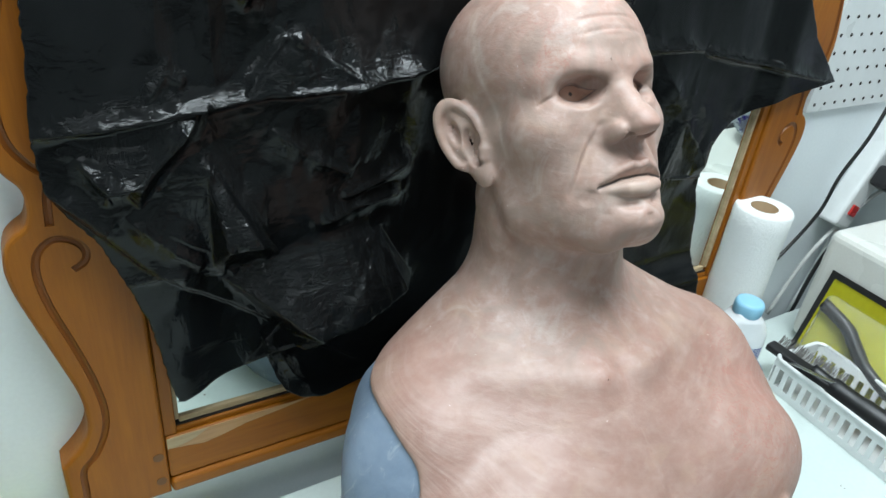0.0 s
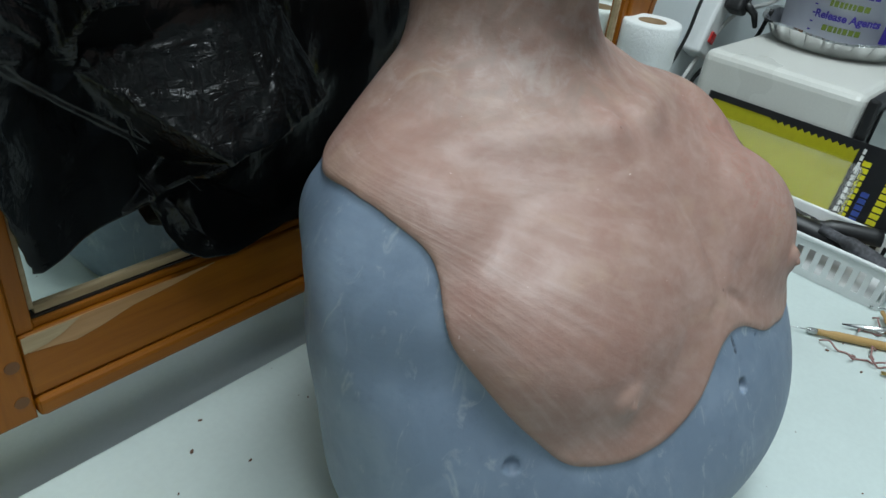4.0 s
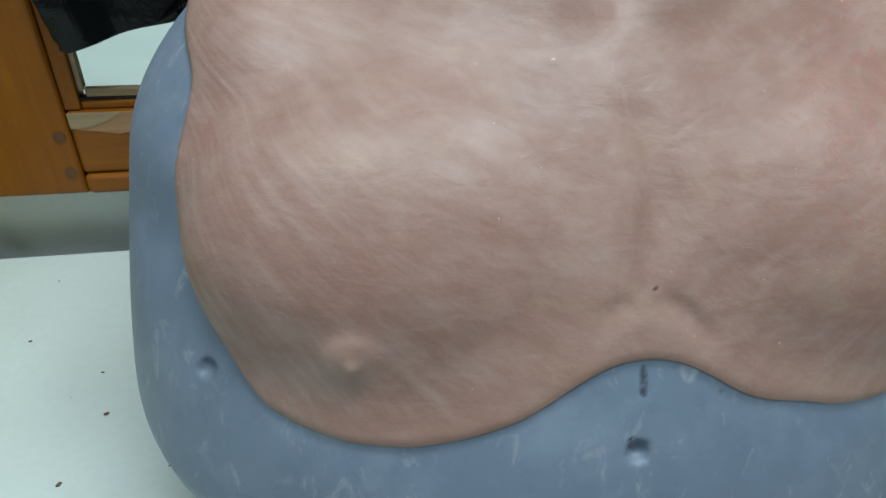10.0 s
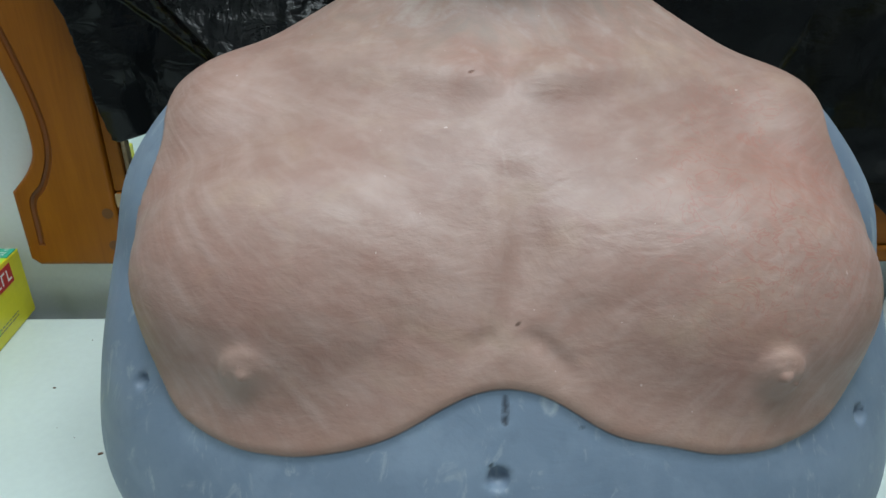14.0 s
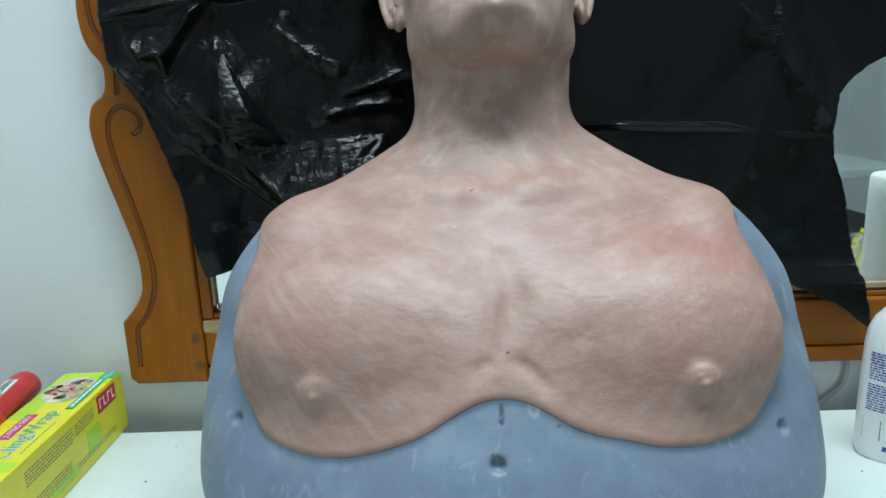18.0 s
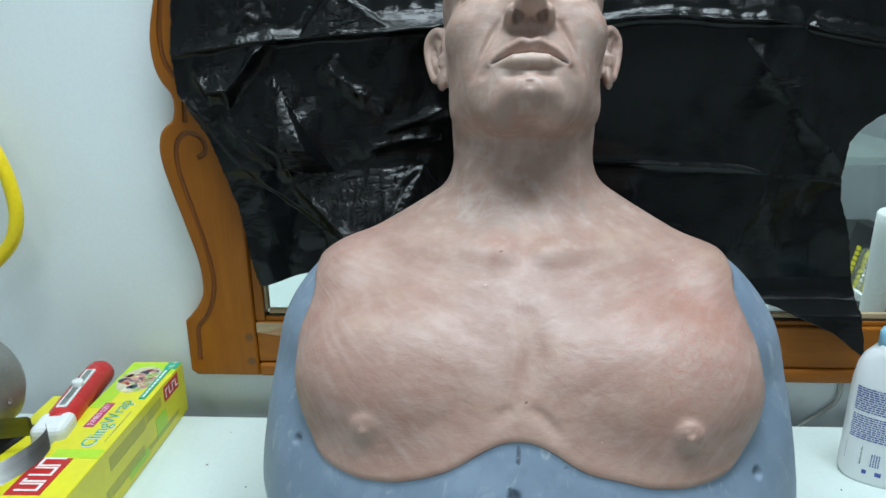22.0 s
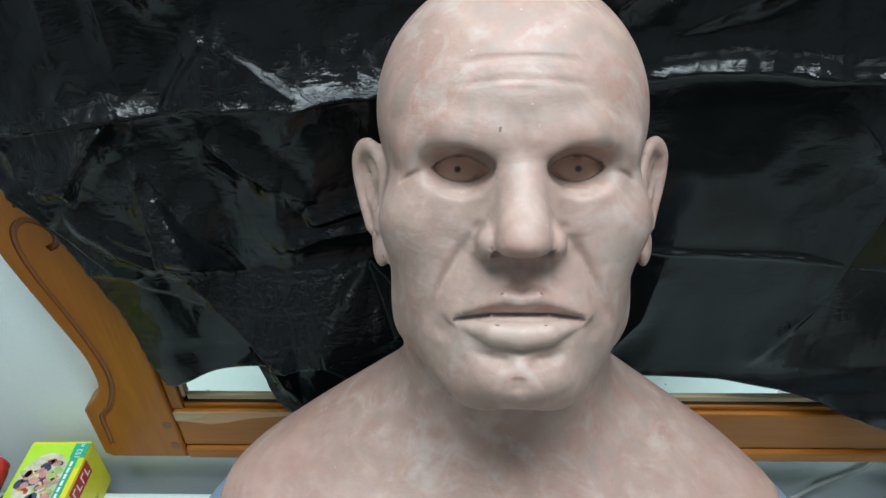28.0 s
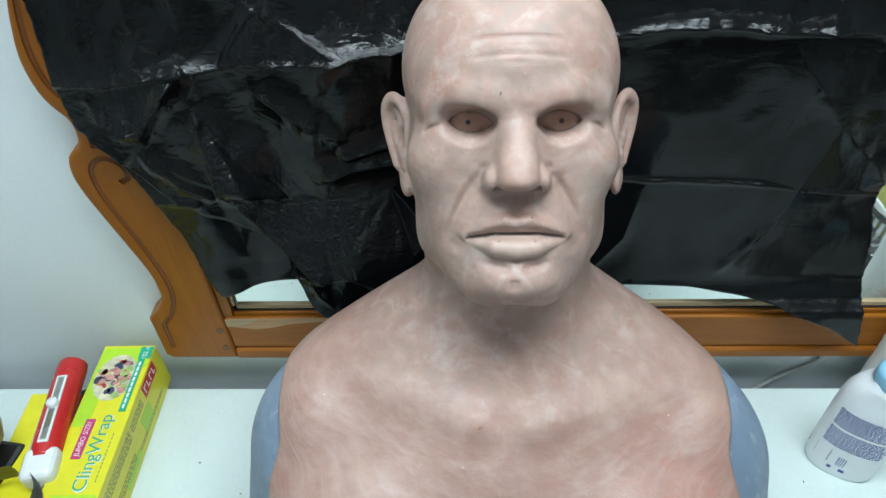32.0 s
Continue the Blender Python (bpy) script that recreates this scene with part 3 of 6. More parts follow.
def torso(t):
    x, y, z = t[..., 0], t[..., 1], t[..., 2]
    w, f, b = curve(z, WIDE), curve(z, FRONT), curve(z, BACK)
    mid, deep = (f + b) / 2, (b - f) / 2
    n = SQUARE[0] + (SQUARE[1] - SQUARE[0]) * ease(z, 0.90, 1.03) - 0.50 * ease(1.000 - z, 0, 0.05)
    k = (np.abs(x / w) ** n + np.abs((y - mid) / deep) ** n + 1e-12) ** (1 / n)
    d = (k - 1) * np.minimum(w, deep) * 0.8
    m = np.stack([np.abs(x), y, z], -1)
    d = blend(d, ell(m, DELTOID[:3], DELTOID[3:]), 0.03)
    d = blend(d, cap(m, TRAPEZE[:3], TRAPEZE[3:6], TRAPEZE[6], TRAPEZE[7]), 0.035)
    up, ahead = z - 0.972, y + 0.092
    chest = ell(np.stack([m[..., 0], 0.77 * ahead - 0.64 * up, 0.77 * up + 0.64 * ahead], -1), (0.100, 0.0, 0.0), (0.082, 0.040, 0.060))
    d = blend(d, chest, 0.022)
    front_side = ease(0.02 - y, 0, 0.03)
    d = d + front_side * furrow(x, z, ((0.003, 1.038), (0.003, 1.022), (0.006, 1.004), (0.004, 0.988), (0.005, 0.970)), 0.0034, 0.0110)
    d = d - front_side * furrow(x, z, ((-0.006, 1.026), (-0.004, 1.008), (-0.006, 0.990), (-0.003, 0.974)), 0.0016, 0.0060)
    d = d - front_side * furrow(x, z, ((0.024, 1.026), (0.026, 1.008), (0.027, 0.990), (0.030, 0.976)), 0.0012, 0.0110)
    d = d + front_side * furrow(x, z, ((0.003, 0.973), (0.014, 0.968), (0.024, 0.960), (0.032, 0.952)), 0.0025, 0.0045)
    d = d + front_side * furrow(x, z, ((-0.003, 0.972), (-0.013, 0.968), (-0.024, 0.960)), 0.0015, 0.0045)
    d = d + front_side * furrow(x, z, ((0.020, 0.978), (0.045, 0.982), (0.075, 0.990)), 0.0006, 0.0060)
    d = d + front_side * furrow(x, z, ((-0.035, 0.978), (-0.060, 0.962), (-0.085, 0.950)), 0.0006, 0.0060)
    d = carve(d, ell(t, (0.0, -0.090, 1.032), (0.008, 0.006, 0.004)), 0.006)
    d = blend(d, cap(m, (0.020, -0.034, 1.056), (0.125, 0.012, 1.046), 0.006, 0.005), 0.022)
    d = carve(d, ell(m, (0, -0.040, 1.078), (0.012, 0.012, 0.012)), 0.012)
    return d


def nipples(d, t):
    for x, z in ((-0.1190, 0.9515), (0.1215, 0.9585)):
        d = blend(d, ell(t, (x, -0.1432, z), (0.0092, 0.0036, 0.0092)), 0.007)
        d = blend(d, ell(t, (x, -0.1466, z), (0.0034, 0.0036, 0.0030)), 0.0025)
        for k in range(9):
            turn, far = 2.4 * k, 0.0052 + 0.0010 * (k % 3)
            d = blend(d, ell(t, (x + far * math.cos(turn), -0.1464, z + far * math.sin(turn)), (0.0013, 0.0013, 0.0013)), 0.001)
    return d


RIM_TURN = np.array((-90, -10, 0, 8, 14, 19, 22, 24, 25.5, 28, 33, 38, 42.5, 46, 51, 57, 64, 70, 75, 82, 86, 90.0))
RIM_Z = np.array((1.020, 1.028, 1.036, 1.0345, 1.0295, 1.0235, 1.0145, 1.0025, 0.9870, 0.9765, 0.9640, 0.9470, 0.9320, 0.9210, 0.9175, 0.9160, 0.9190, 0.9250, 0.9315, 0.9455, 0.9510, 0.9525))


def skin_edge(t):
    """Positive on the silicone skin, negative on the bare form, about metres from its rim."""
    turn = np.degrees(np.arctan2(0.03 - t[..., 1], np.abs(t[..., 0])))
    at = np.linspace(-90, 90, 361)
    low = np.convolve(np.pad(np.interp(at, RIM_TURN, RIM_Z), 4, mode="edge"), np.ones(9) / 9, "valid")
    low = np.interp(turn, at, low)
    low = low + (t[..., 0] > 0) * (0.010 - 0.005 * ease(turn, 22, 34)) * ease(80 - turn, 0, 12)
    return (t[..., 2] - low) * 0.72


PEGS = ((-0.1822, -0.1160, 0.9212), (0.1803, -0.1215, 0.9165), (-0.0040, -0.1735, 0.9202))


def bust(p):
    """The signed distance, about, of points of the world from the bust's surface."""
    d = np.full(len(p), 1.0)
    lowpart = p[:, 2] < 1.20
    t = torso_frame(p[lowpart])
    dt = torso(t)
    rim = skin_edge(t)
    dt = dt - 0.0030 * ease(rim, -0.0030, 0.0030)
    dt = nipples(dt, t)
    n = p[lowpart]
    neck = cap(n, (NECK[6], NECK[0], NECK[1]), (NECK[6] - 0.002, NECK[2], NECK[3]), NECK[4] + 0.003, NECK[5] + 0.003)
    neck = blend(neck, cap(n, (0.016, 0.052, 1.150), (0.015, 0.020, 1.075), 0.023, 0.017), 0.030)
    for s in (-1, 1):
        neck = blend(neck, cap(n, (NECK[6] + s * 0.050, 0.105, 1.165), (0.012 + s * 0.019, 0.004, 1.062), 0.013, 0.0115), 0.022)
    dt = blend(dt, neck, 0.016)
    d[lowpart] = dt
    highpart = p[:, 2] > 1.09
    dh = head(head_frame(p[highpart]))
    k = 0.006
    d[highpart] = blend(d[highpart], dh, k)
    # peg holes in the form
    tt = torso_frame(p)
    for x, y, z in PEGS:
        d = carve(d, np.sqrt(((tt - np.array((x, y, z))) ** 2).sum(-1)) - 0.0050, 0.0012)
    d = carve(d, cap(tt, (-0.0015, -0.1545, 0.9485), (-0.0015, -0.1600, 0.9400), 0.0012), 0.0008)
    return np.maximum(d, 0.7505 - p[:, 2])


def surface(lo, hi, step):
    """The zero surface of bust() as corners and four-cornered faces."""
    lo = np.array(lo)
    count = (np.ceil((np.array(hi) - lo) / (4 * step)).astype(int)) * 4 + 1

    def places(index, s):
        return lo + index * s

    def value(q):
        return np.concatenate([bust(c) for c in np.array_split(q, max(1, len(q) // 150000))]) if len(q) else np.zeros(0)

    c4 = (count - 1) // 4 + 1
    grid = np.indices(c4).reshape(3, -1).T
    v = value(places(grid, 4 * step)).reshape(c4)
    field = np.repeat(np.repeat(np.repeat(v, 4, 0), 4, 1), 4, 2)[: count[0], : count[1], : count[2]].copy()
    for stride, band in ((2, 0.030), (1, 0.0095)):
        need = np.zeros(field.shape, bool)
        need[::stride, ::stride, ::stride] = np.abs(field[::stride, ::stride, ::stride]) < band
        idx = np.argwhere(need)
        got = value(places(idx, step))
        if stride == 2:
            field[tuple(idx.T)] = got
            half = field[::2, ::2, ::2]
            field = np.repeat(np.repeat(np.repeat(half, 2, 0), 2, 1), 2, 2)[: count[0], : count[1], : count[2]].copy()
        else:
            field[tuple(idx.T)] = got
    inside = field < 0
    mix = np.zeros(count - 1, int)
    for i in (0, 1):
        for j in (0, 1):
            for k in (0, 1):
                mix += inside[i : count[0] - 1 + i, j : count[1] - 1 + j, k : count[2] - 1 + k]
    cells = (mix > 0) & (mix < 8)
    number = np.full(cells.shape, -1)
    idx = np.argwhere(cells)
    number[tuple(idx.T)] = np.arange(len(idx))
    verts = places(idx + 0.5, step)
    faces = []
    for axis in range(3):
        a = np.moveaxis(inside, axis, 0)
        n = np.moveaxis(number, axis, 0)
        one, two = a[:-1, 1:-1, 1:-1], a[1:, 1:-1, 1:-1]
        for sign in (True, False):
            e = np.argwhere((one == sign) & (two != sign))
            i, j, k = e.T
            quad = np.stack([n[i, j, k], n[i, j + 1, k], n[i, j + 1, k + 1], n[i, j, k + 1]], 1)
            quad = quad if sign == (axis != 1) else quad[:, ::-1]
            quad = quad if axis != 1 else quad
            faces.append(quad)
    faces = np.concatenate(faces)
    faces = faces[(faces >= 0).all(1)]
    for turn in range(2):
        e = 0.0008
        here = value(verts)
        g = np.stack([value(verts + e * np.eye(3)[n]) - here for n in range(3)], -1) / e
        size = (g * g).sum(-1) + 1e-6
        move = -(here / np.maximum(size, 0.15))[:, None] * g
        length = np.sqrt((move * move).sum(-1, keepdims=True)) + 1e-12
        verts = verts + move * np.minimum(1, 0.9 * step / length)
    return verts, faces



def bust_mesh():
    verts, faces = surface((-0.26, -0.22, 0.7424), (0.28, 0.27, 1.42), 0.0021)
    me = bpy.data.meshes.new("bust")
    me.vertices.add(len(verts))
    me.vertices.foreach_set("co", verts.astype(np.float32).ravel())
    me.loops.add(faces.size)
    me.loops.foreach_set("vertex_index", faces.astype(np.int32).ravel())
    me.polygons.add(len(faces))
    me.polygons.foreach_set("loop_start", np.arange(0, faces.size, 4, dtype=np.int32))
    me.polygons.foreach_set("use_smooth", np.ones(len(faces), bool))
    me.update(calc_edges=True)
    me.validate()
    l = head_frame(verts)
    # finer faces on the face and the ears, laid back on the form
    fine = (l[:, 2] > -0.122) & (l[:, 2] < 0.026) & ((l[:, 1] < 0.02) | (np.abs(l[:, 0]) > 0.070)) & (np.abs(l[:, 0]) < 0.12)
    bm = bmesh.new()
    bm.from_mesh(me)
    bm.verts.ensure_lookup_table()
    bmesh.ops.holes_fill(bm, edges=[e for e in bm.edges if e.is_boundary], sides=12)
    edges = [e for e in bm.edges if fine[e.verts[0].index] and fine[e.verts[1].index]]
    bmesh.ops.subdivide_edges(bm, edges=edges, cuts=1, use_grid_fill=True)
    bmesh.ops.recalc_face_normals(bm, faces=bm.faces)
    bm.to_mesh(me)
    bm.free()
    co = np.empty(len(me.vertices) * 3, np.float32)
    me.vertices.foreach_get("co", co)
    verts = co.reshape(-1, 3).astype(float)
    l = head_frame(verts)
    near = np.flatnonzero((l[:, 2] > -0.13) & (verts[:, 2] > 1.12))
    for _ in range(2):
        q, e = verts[near], 0.0005
        here = bust(q)
        g = np.stack([bust(q + e * np.eye(3)[n]) - here for n in range(3)], -1) / e
        move = -(here / np.maximum((g * g).sum(-1), 0.2))[:, None] * g
        length = np.sqrt((move * move).sum(-1, keepdims=True)) + 1e-12
        verts[near] = q + move * np.minimum(1, 0.0008 / length)
    me.vertices.foreach_set("co", verts.astype(np.float32).ravel())
    me.polygons.foreach_set("use_smooth", np.ones(len(me.polygons), bool))
    me.update()
    t, l = torso_frame(verts), head_frame(verts)
    rim = np.where(verts[:, 2] < 1.12, skin_edge(t), 0.1)
    gap = np.where((l[:, 1] < 0.012) & (np.abs(l[:, 2]) < 0.02), almond(l), -0.02)
    m = np.abs(t[:, 0])
    nip = np.sqrt((m - 0.1205) ** 2 + (t[:, 1] + 0.144) ** 2 + (t[:, 2] - np.where(t[:, 0] < 0, 0.9515, 0.9585)) ** 2)
    lip = np.where((l[:, 1] < 0.0) & (np.abs(l[:, 2] + 0.0765) < 0.02), 0.0265 - np.sqrt((l[:, 0] * 0.85) ** 2 + ((l[:, 2] + 0.0795) * 2.2) ** 2), -0.02)
    pupil_hole = np.where(l[:, 1] < 0.012, 0.0019 - np.hypot(np.abs(l[:, 0]) - 0.0305, l[:, 2] - 0.001), -0.02)
    slit = chain(np.stack([np.abs(l[:, 0]), 0 * l[:, 1], l[:, 2]], -1), [(u, 0.0, v) for u, v in MOUTH], (0.0,) * 4)
    slit = np.where(l[:, 1] < -0.002, slit, 0.02)
    seam = np.exp(-((l[:, 1] - 0.046 - 0.10 * (l[:, 2] - 0.03)) / 0.0026) ** 2) * ease(l[:, 2], -0.045, -0.01) * ease(0.10 - l[:, 2], 0, 0.03)
    flush = np.exp(-(((t[:, 0] - 0.125) / 0.05) ** 2 + ((t[:, 2] - 1.012) / 0.035) ** 2)) + 0.7 * np.exp(-(((m - 0.055) / 0.02) ** 2 + ((l[:, 2] - 0.035) / 0.03) ** 2)) * (verts[:, 2] > 1.2)
    tick = cap(t, (-0.0015, -0.1545, 0.9485), (-0.0015, -0.1600, 0.9400), 0.0)
    chest = ease(-verts[:, 2], -1.085, -1.045)
    strokes = chest * ease(m, 0.003, 0.022)
    side = np.where(t[:, 0] < 0, 1.0, 0.0)
    fan = np.stack([np.arctan2(t[:, 2] - 1.06, 0.23 - m) * 5.5 + 9 * side, np.hypot(t[:, 2] - 1.06, 0.23 - m) * 7, t[:, 1] * 3], -1)
    at = me.attributes.new("fan", "FLOAT_VECTOR", "POINT")
    at.data.foreach_set("vector", fan.astype(np.float32).ravel())
    for name, values in (("rim", rim), ("lids", gap), ("nipple", nip), ("lips", lip), ("pupil_hole", pupil_hole), ("chest", chest), ("strokes", strokes), ("slit", slit), ("seam", seam), ("flush", flush), ("tick", tick)):
        at = me.attributes.new(name, "FLOAT", "POINT")
        at.data.foreach_set("value", values.astype(np.float32))
    return me


def bust_material():
    m, t, p = nodes_of("silicone_skin_on_grey_form")

    def attr(name):
        n = t.nodes.new("ShaderNodeAttribute")
        n.attribute_name = name
        return n.outputs["Fac"]

    def scaled(source, a, b, c=0.0, d=1.0):
        n = t.nodes.new("ShaderNodeMapRange")
        n.inputs[1].default_value, n.inputs[2].default_value, n.inputs[3].default_value, n.inputs[4].default_value = a, b, c, d
        t.links.new(source, n.inputs[0])
        return n.outputs[0]

    big = noise_of(t, 7, 3, 0.6, distort=0.8)
    mid = noise_of(t, 16, 5, 0.65, (1.0, 1.0, 1.4), 1.2)
    fine = noise_of(t, 90, 5, 0.6)
    fan_at = t.nodes.new("ShaderNodeAttribute")
    fan_at.attribute_name = "fan"

    def stroke(scale, shift):
        mp = t.nodes.new("ShaderNodeMapping")
        mp.inputs["Location"].default_value = (shift, shift * 0.3, 0)
        t.links.new(fan_at.outputs["Vector"], mp.inputs[0])
        n = add(t, "ShaderNodeTexNoise", Scale=scale, Detail=2.0, Roughness=0.5, Distortion=0.15)
        t.links.new(mp.outputs[0], n.inputs["Vector"])
        return n.outputs["Fac"]

    def either(one, two):
        n = t.nodes.new("ShaderNodeMix")
        t.links.new(attr("strokes"), n.inputs[0])
        t.links.new(one, n.inputs[2])
        t.links.new(two, n.inputs[3])
        return n.outputs[0]

    streak = either(noise_of(t, 26, 3, 0.55, (1.3, 1.3, 1.0), 0.8), stroke(2.3, 0.0))
    streak2 = either(noise_of(t, 19, 3, 0.55, (1.0, 1.4, 1.2), 0.9), stroke(1.7, 4.7))
    mottle = noise_of(t, 48, 4, 0.6, (0.8, 1.0, 1.7), 0.3, (0.2, 0.3, 0))
    brushed = noise_of(t, 110, 4, 0.6, (0.50, 0.8, 1.2), 0.3, (0.15, 0.35, 0.1))
    specks = noise_of(t, 300, 1, 0.4)
    pores = noise_of(t, 420, 3, 0.7)
    drawn = either(noise_of(t, 70, 3, 0.6, (1.2, 1.2, 0.6), 0.5), stroke(5.2, 2.1))
    ochre = noise_of(t, 20, 4, 0.6, (1.0, 1.0, 1.3), 0.9, (0.1, 0.6, 0.2))
    skin = ramp(t, big, ((0.30, (0.319, 0.202, 0.165)), (0.50, (0.380, 0.253, 0.210)), (0.72, (0.424, 0.294, 0.245)))).outputs[0]
    skin = mixed(t, scaled(mid, 0.45, 0.70, 0, 0.60), skin, (0.303, 0.180, 0.140))
    skin = mixed(t, scaled(streak, 0.48, 0.72, 0, 0.36), skin, (0.473, 0.355, 0.312))
    skin = mixed(t, scaled(streak2, 0.50, 0.72, 0, 0.42), skin, (0.292, 0.181, 0.143))
    skin = mixed(t, scaled(mottle, 0.48, 0.68, 0, 0.55), skin, (0.319, 0.183, 0.145))
    skin = mixed(t, scaled(mottle, 0.48, 0.28, 0, 0.35), skin, (0.462, 0.345, 0.294))
    skin = mixed(t, scaled(brushed, 0.52, 0.72, 0, 0.12), skin, (0.42, 0.335, 0.300))
    skin = mixed(t, scaled(drawn, 0.53, 0.72, 0, 0.30), skin, (0.500, 0.392, 0.345))
    skin = mixed(t, scaled(drawn, 0.45, 0.28, 0, 0.24), skin, (0.285, 0.165, 0.125))
    skin = mixed(t, scaled(ochre, 0.53, 0.70, 0, 0.42), skin, (0.462, 0.338, 0.250))
    blush = noise_of(t, 11, 3, 0.5, turn=(0.330, 0.927, 0.098))
    skin = mixed(t, scaled(blush, 0.52, 0.70, 0, 0.28), skin, (0.396, 0.187, 0.147))
    red = t.nodes.new("ShaderNodeMath")
    red.operation = "MULTIPLY"
    t.links.new(attr("flush"), red.inputs[0])
    t.links.new(scaled(noise_of(t, 75, 4, 0.6, distort=2.2), 0.46, 0.60, 0.03, 0.36), red.inputs[1])
    skin = mixed(t, red.outputs[0], skin, (0.418, 0.191, 0.147))
    # thin red veins that wander where the skin is flushed
    away = t.nodes.new("ShaderNodeMath")
    away.operation = "ABSOLUTE"
    t.links.new(scaled(noise_of(t, 42, 3, 0.55, (1.0, 1.0, 1.3), 1.8), 0.0, 1.0, -0.5, 0.5), away.inputs[0])
    vein = t.nodes.new("ShaderNodeMath")
    vein.operation = "MULTIPLY"
    t.links.new(scaled(attr("flush"), 0.05, 0.5, 0.12, 1.0), vein.inputs[0])
    t.links.new(scaled(away.outputs[0], 0.004, 0.022, 0.50, 0.0), vein.inputs[1])
    skin = mixed(t, vein.outputs[0], skin, (0.400, 0.165, 0.125))
    skin = mixed(t, scaled(fine, 0.50, 0.8, 0, 0.30), skin, (0.473, 0.345, 0.292))
    skin = mixed(t, scaled(specks, 0.80, 0.825, 0, 0.5), skin, (0.726, 0.628, 0.568))
    skin = mixed(t, 1.0, skin, (0.93, 0.865, 0.85), "MULTIPLY")
    face_patch = noise_of(t, 30, 4, 0.6, (1.0, 1.0, 0.7), 1.3, (0.4, 0.1, 0.3))
    worn = mixed(t, scaled(face_patch, 0.48, 0.64, 0, 0.7), skin, (0.285, 0.195, 0.160))
    worn = mixed(t, scaled(face_patch, 0.46, 0.32, 0, 0.38), worn, (0.47, 0.385, 0.345))
    worn = mixed(t, 1.0, worn, (1.075, 1.135, 1.145), "MULTIPLY")
    skin = mixed(t, attr("chest"), worn, skin)
    pale = t.nodes.new("ShaderNodeMath")
    pale.operation = "MULTIPLY"
    t.links.new(attr("seam"), pale.inputs[0])
    t.links.new(scaled(streak, 0.30, 0.55, 0.1, 0.60), pale.inputs[1])
    skin = mixed(t, pale.outputs[0], skin, (0.572, 0.469, 0.416))
    skin = mixed(t, scaled(attr("nipple"), 0.005, 0.017, 0.45, 0.0), skin, (0.440, 0.290, 0.235))
    skin = mixed(t, scaled(attr("lips"), 0.0, 0.004, 0.0, 0.45), skin, (0.462, 0.345, 0.282))
    # the dark of the open mouth gap, painted along a shallow furrow
    skin = mixed(t, scaled(attr("slit"), 0.0006, 0.0014, 0.75, 0.0), skin, (0.03, 0.026, 0.027))
    blot = noise_of(t, 60, 2)
    blank = ramp(t, blot, ((0.3, (0.396, 0.211, 0.152)), (0.7, (0.473, 0.263, 0.191)))).outputs[0]
    skin = mixed(t, scaled(attr("lids"), -0.0012, -0.0002, 0.0, 0.50), skin, (0.06, 0.042, 0.045))
    # the dark inside the small eye holes is painted on, no hole is cut
    blank = mixed(t, scaled(attr("pupil_hole"), -0.0004, 0.0008), blank, (0.03, 0.02, 0.02))
    skin = mixed(t, scaled(attr("lids"), 0.0000, 0.0006, 0.0, 1.0), skin, blank)
    # the thin margin of the skin is browner
    skin = mixed(t, scaled(attr("rim"), 0.0005, 0.010, 0.45, 0.0), skin, (0.275, 0.165, 0.120))
    # bare form: blue-grey with paler scuffs and gloss strokes, the gloss painted as colour
    cloud = noise_of(t, 24, 4, 0.6, distort=0.5)
    form = ramp(t, big, ((0.3, (0.140, 0.188, 0.255)), (0.7, (0.190, 0.247, 0.325)))).outputs[0]
    form = mixed(t, scaled(cloud, 0.46, 0.70, 0, 0.55), form, (0.240, 0.302, 0.385))
    scuff_gloss = noise_of(t, 70, 4, 0.65, (1.0, 1.0, 0.25), 1.2, (0.5, 0.2, 0.4))
    form = mixed(t, scaled(scuff_gloss, 0.58, 0.72, 0, 0.55), form, (0.40, 0.44, 0.47))
    form = mixed(t, scaled(fine, 0.56, 0.8, 0, 0.35), form, (0.105, 0.137, 0.185))
    form = mixed(t, scaled(attr("tick"), 0.0012, 0.0022, 0.85, 0.0), form, (0.03, 0.035, 0.05))
    edge = scaled(attr("rim"), -0.0004, 0.0004)
    both = mixed(t, edge, form, skin)
    t.links.new(both, p.inputs["Base Color"])
    rough = ramp(t, mid, ((0.3, (0.42,) * 3), (0.7, (0.58,) * 3)))
    t.links.new(rough.outputs[0], p.inputs["Roughness"])
    p.inputs["Subsurface Weight"].default_value = 0.06
    p.inputs["Subsurface Radius"].default_value = (0.006, 0.003, 0.002)
    p.inputs["Subsurface Scale"].default_value = 0.5

    def on_skin(source):
        n = t.nodes.new("ShaderNodeMath")
        n.operation = "MULTIPLY"
        t.links.new(source, n.inputs[0])
        t.links.new(edge, n.inputs[1])
        return n.outputs[0]

    bumped(t, p, ((on_skin(streak), 0.14, 0.0024), (on_skin(streak2), 0.12, 0.0024), (on_skin(drawn), 0.16, 0.0010), (on_skin(mottle), 0.55, 0.0013), (on_skin(brushed), 0.24, 0.0009), (mid, 0.18, 0.002), (pores, 0.16, 0.0004)))
    return m


me = bust_mesh()
me.materials.append(bust_material())
tagged(new("mannequin_bust", me), "bald silicone mask and chest over a blue-grey torso form", "mannequin bust")

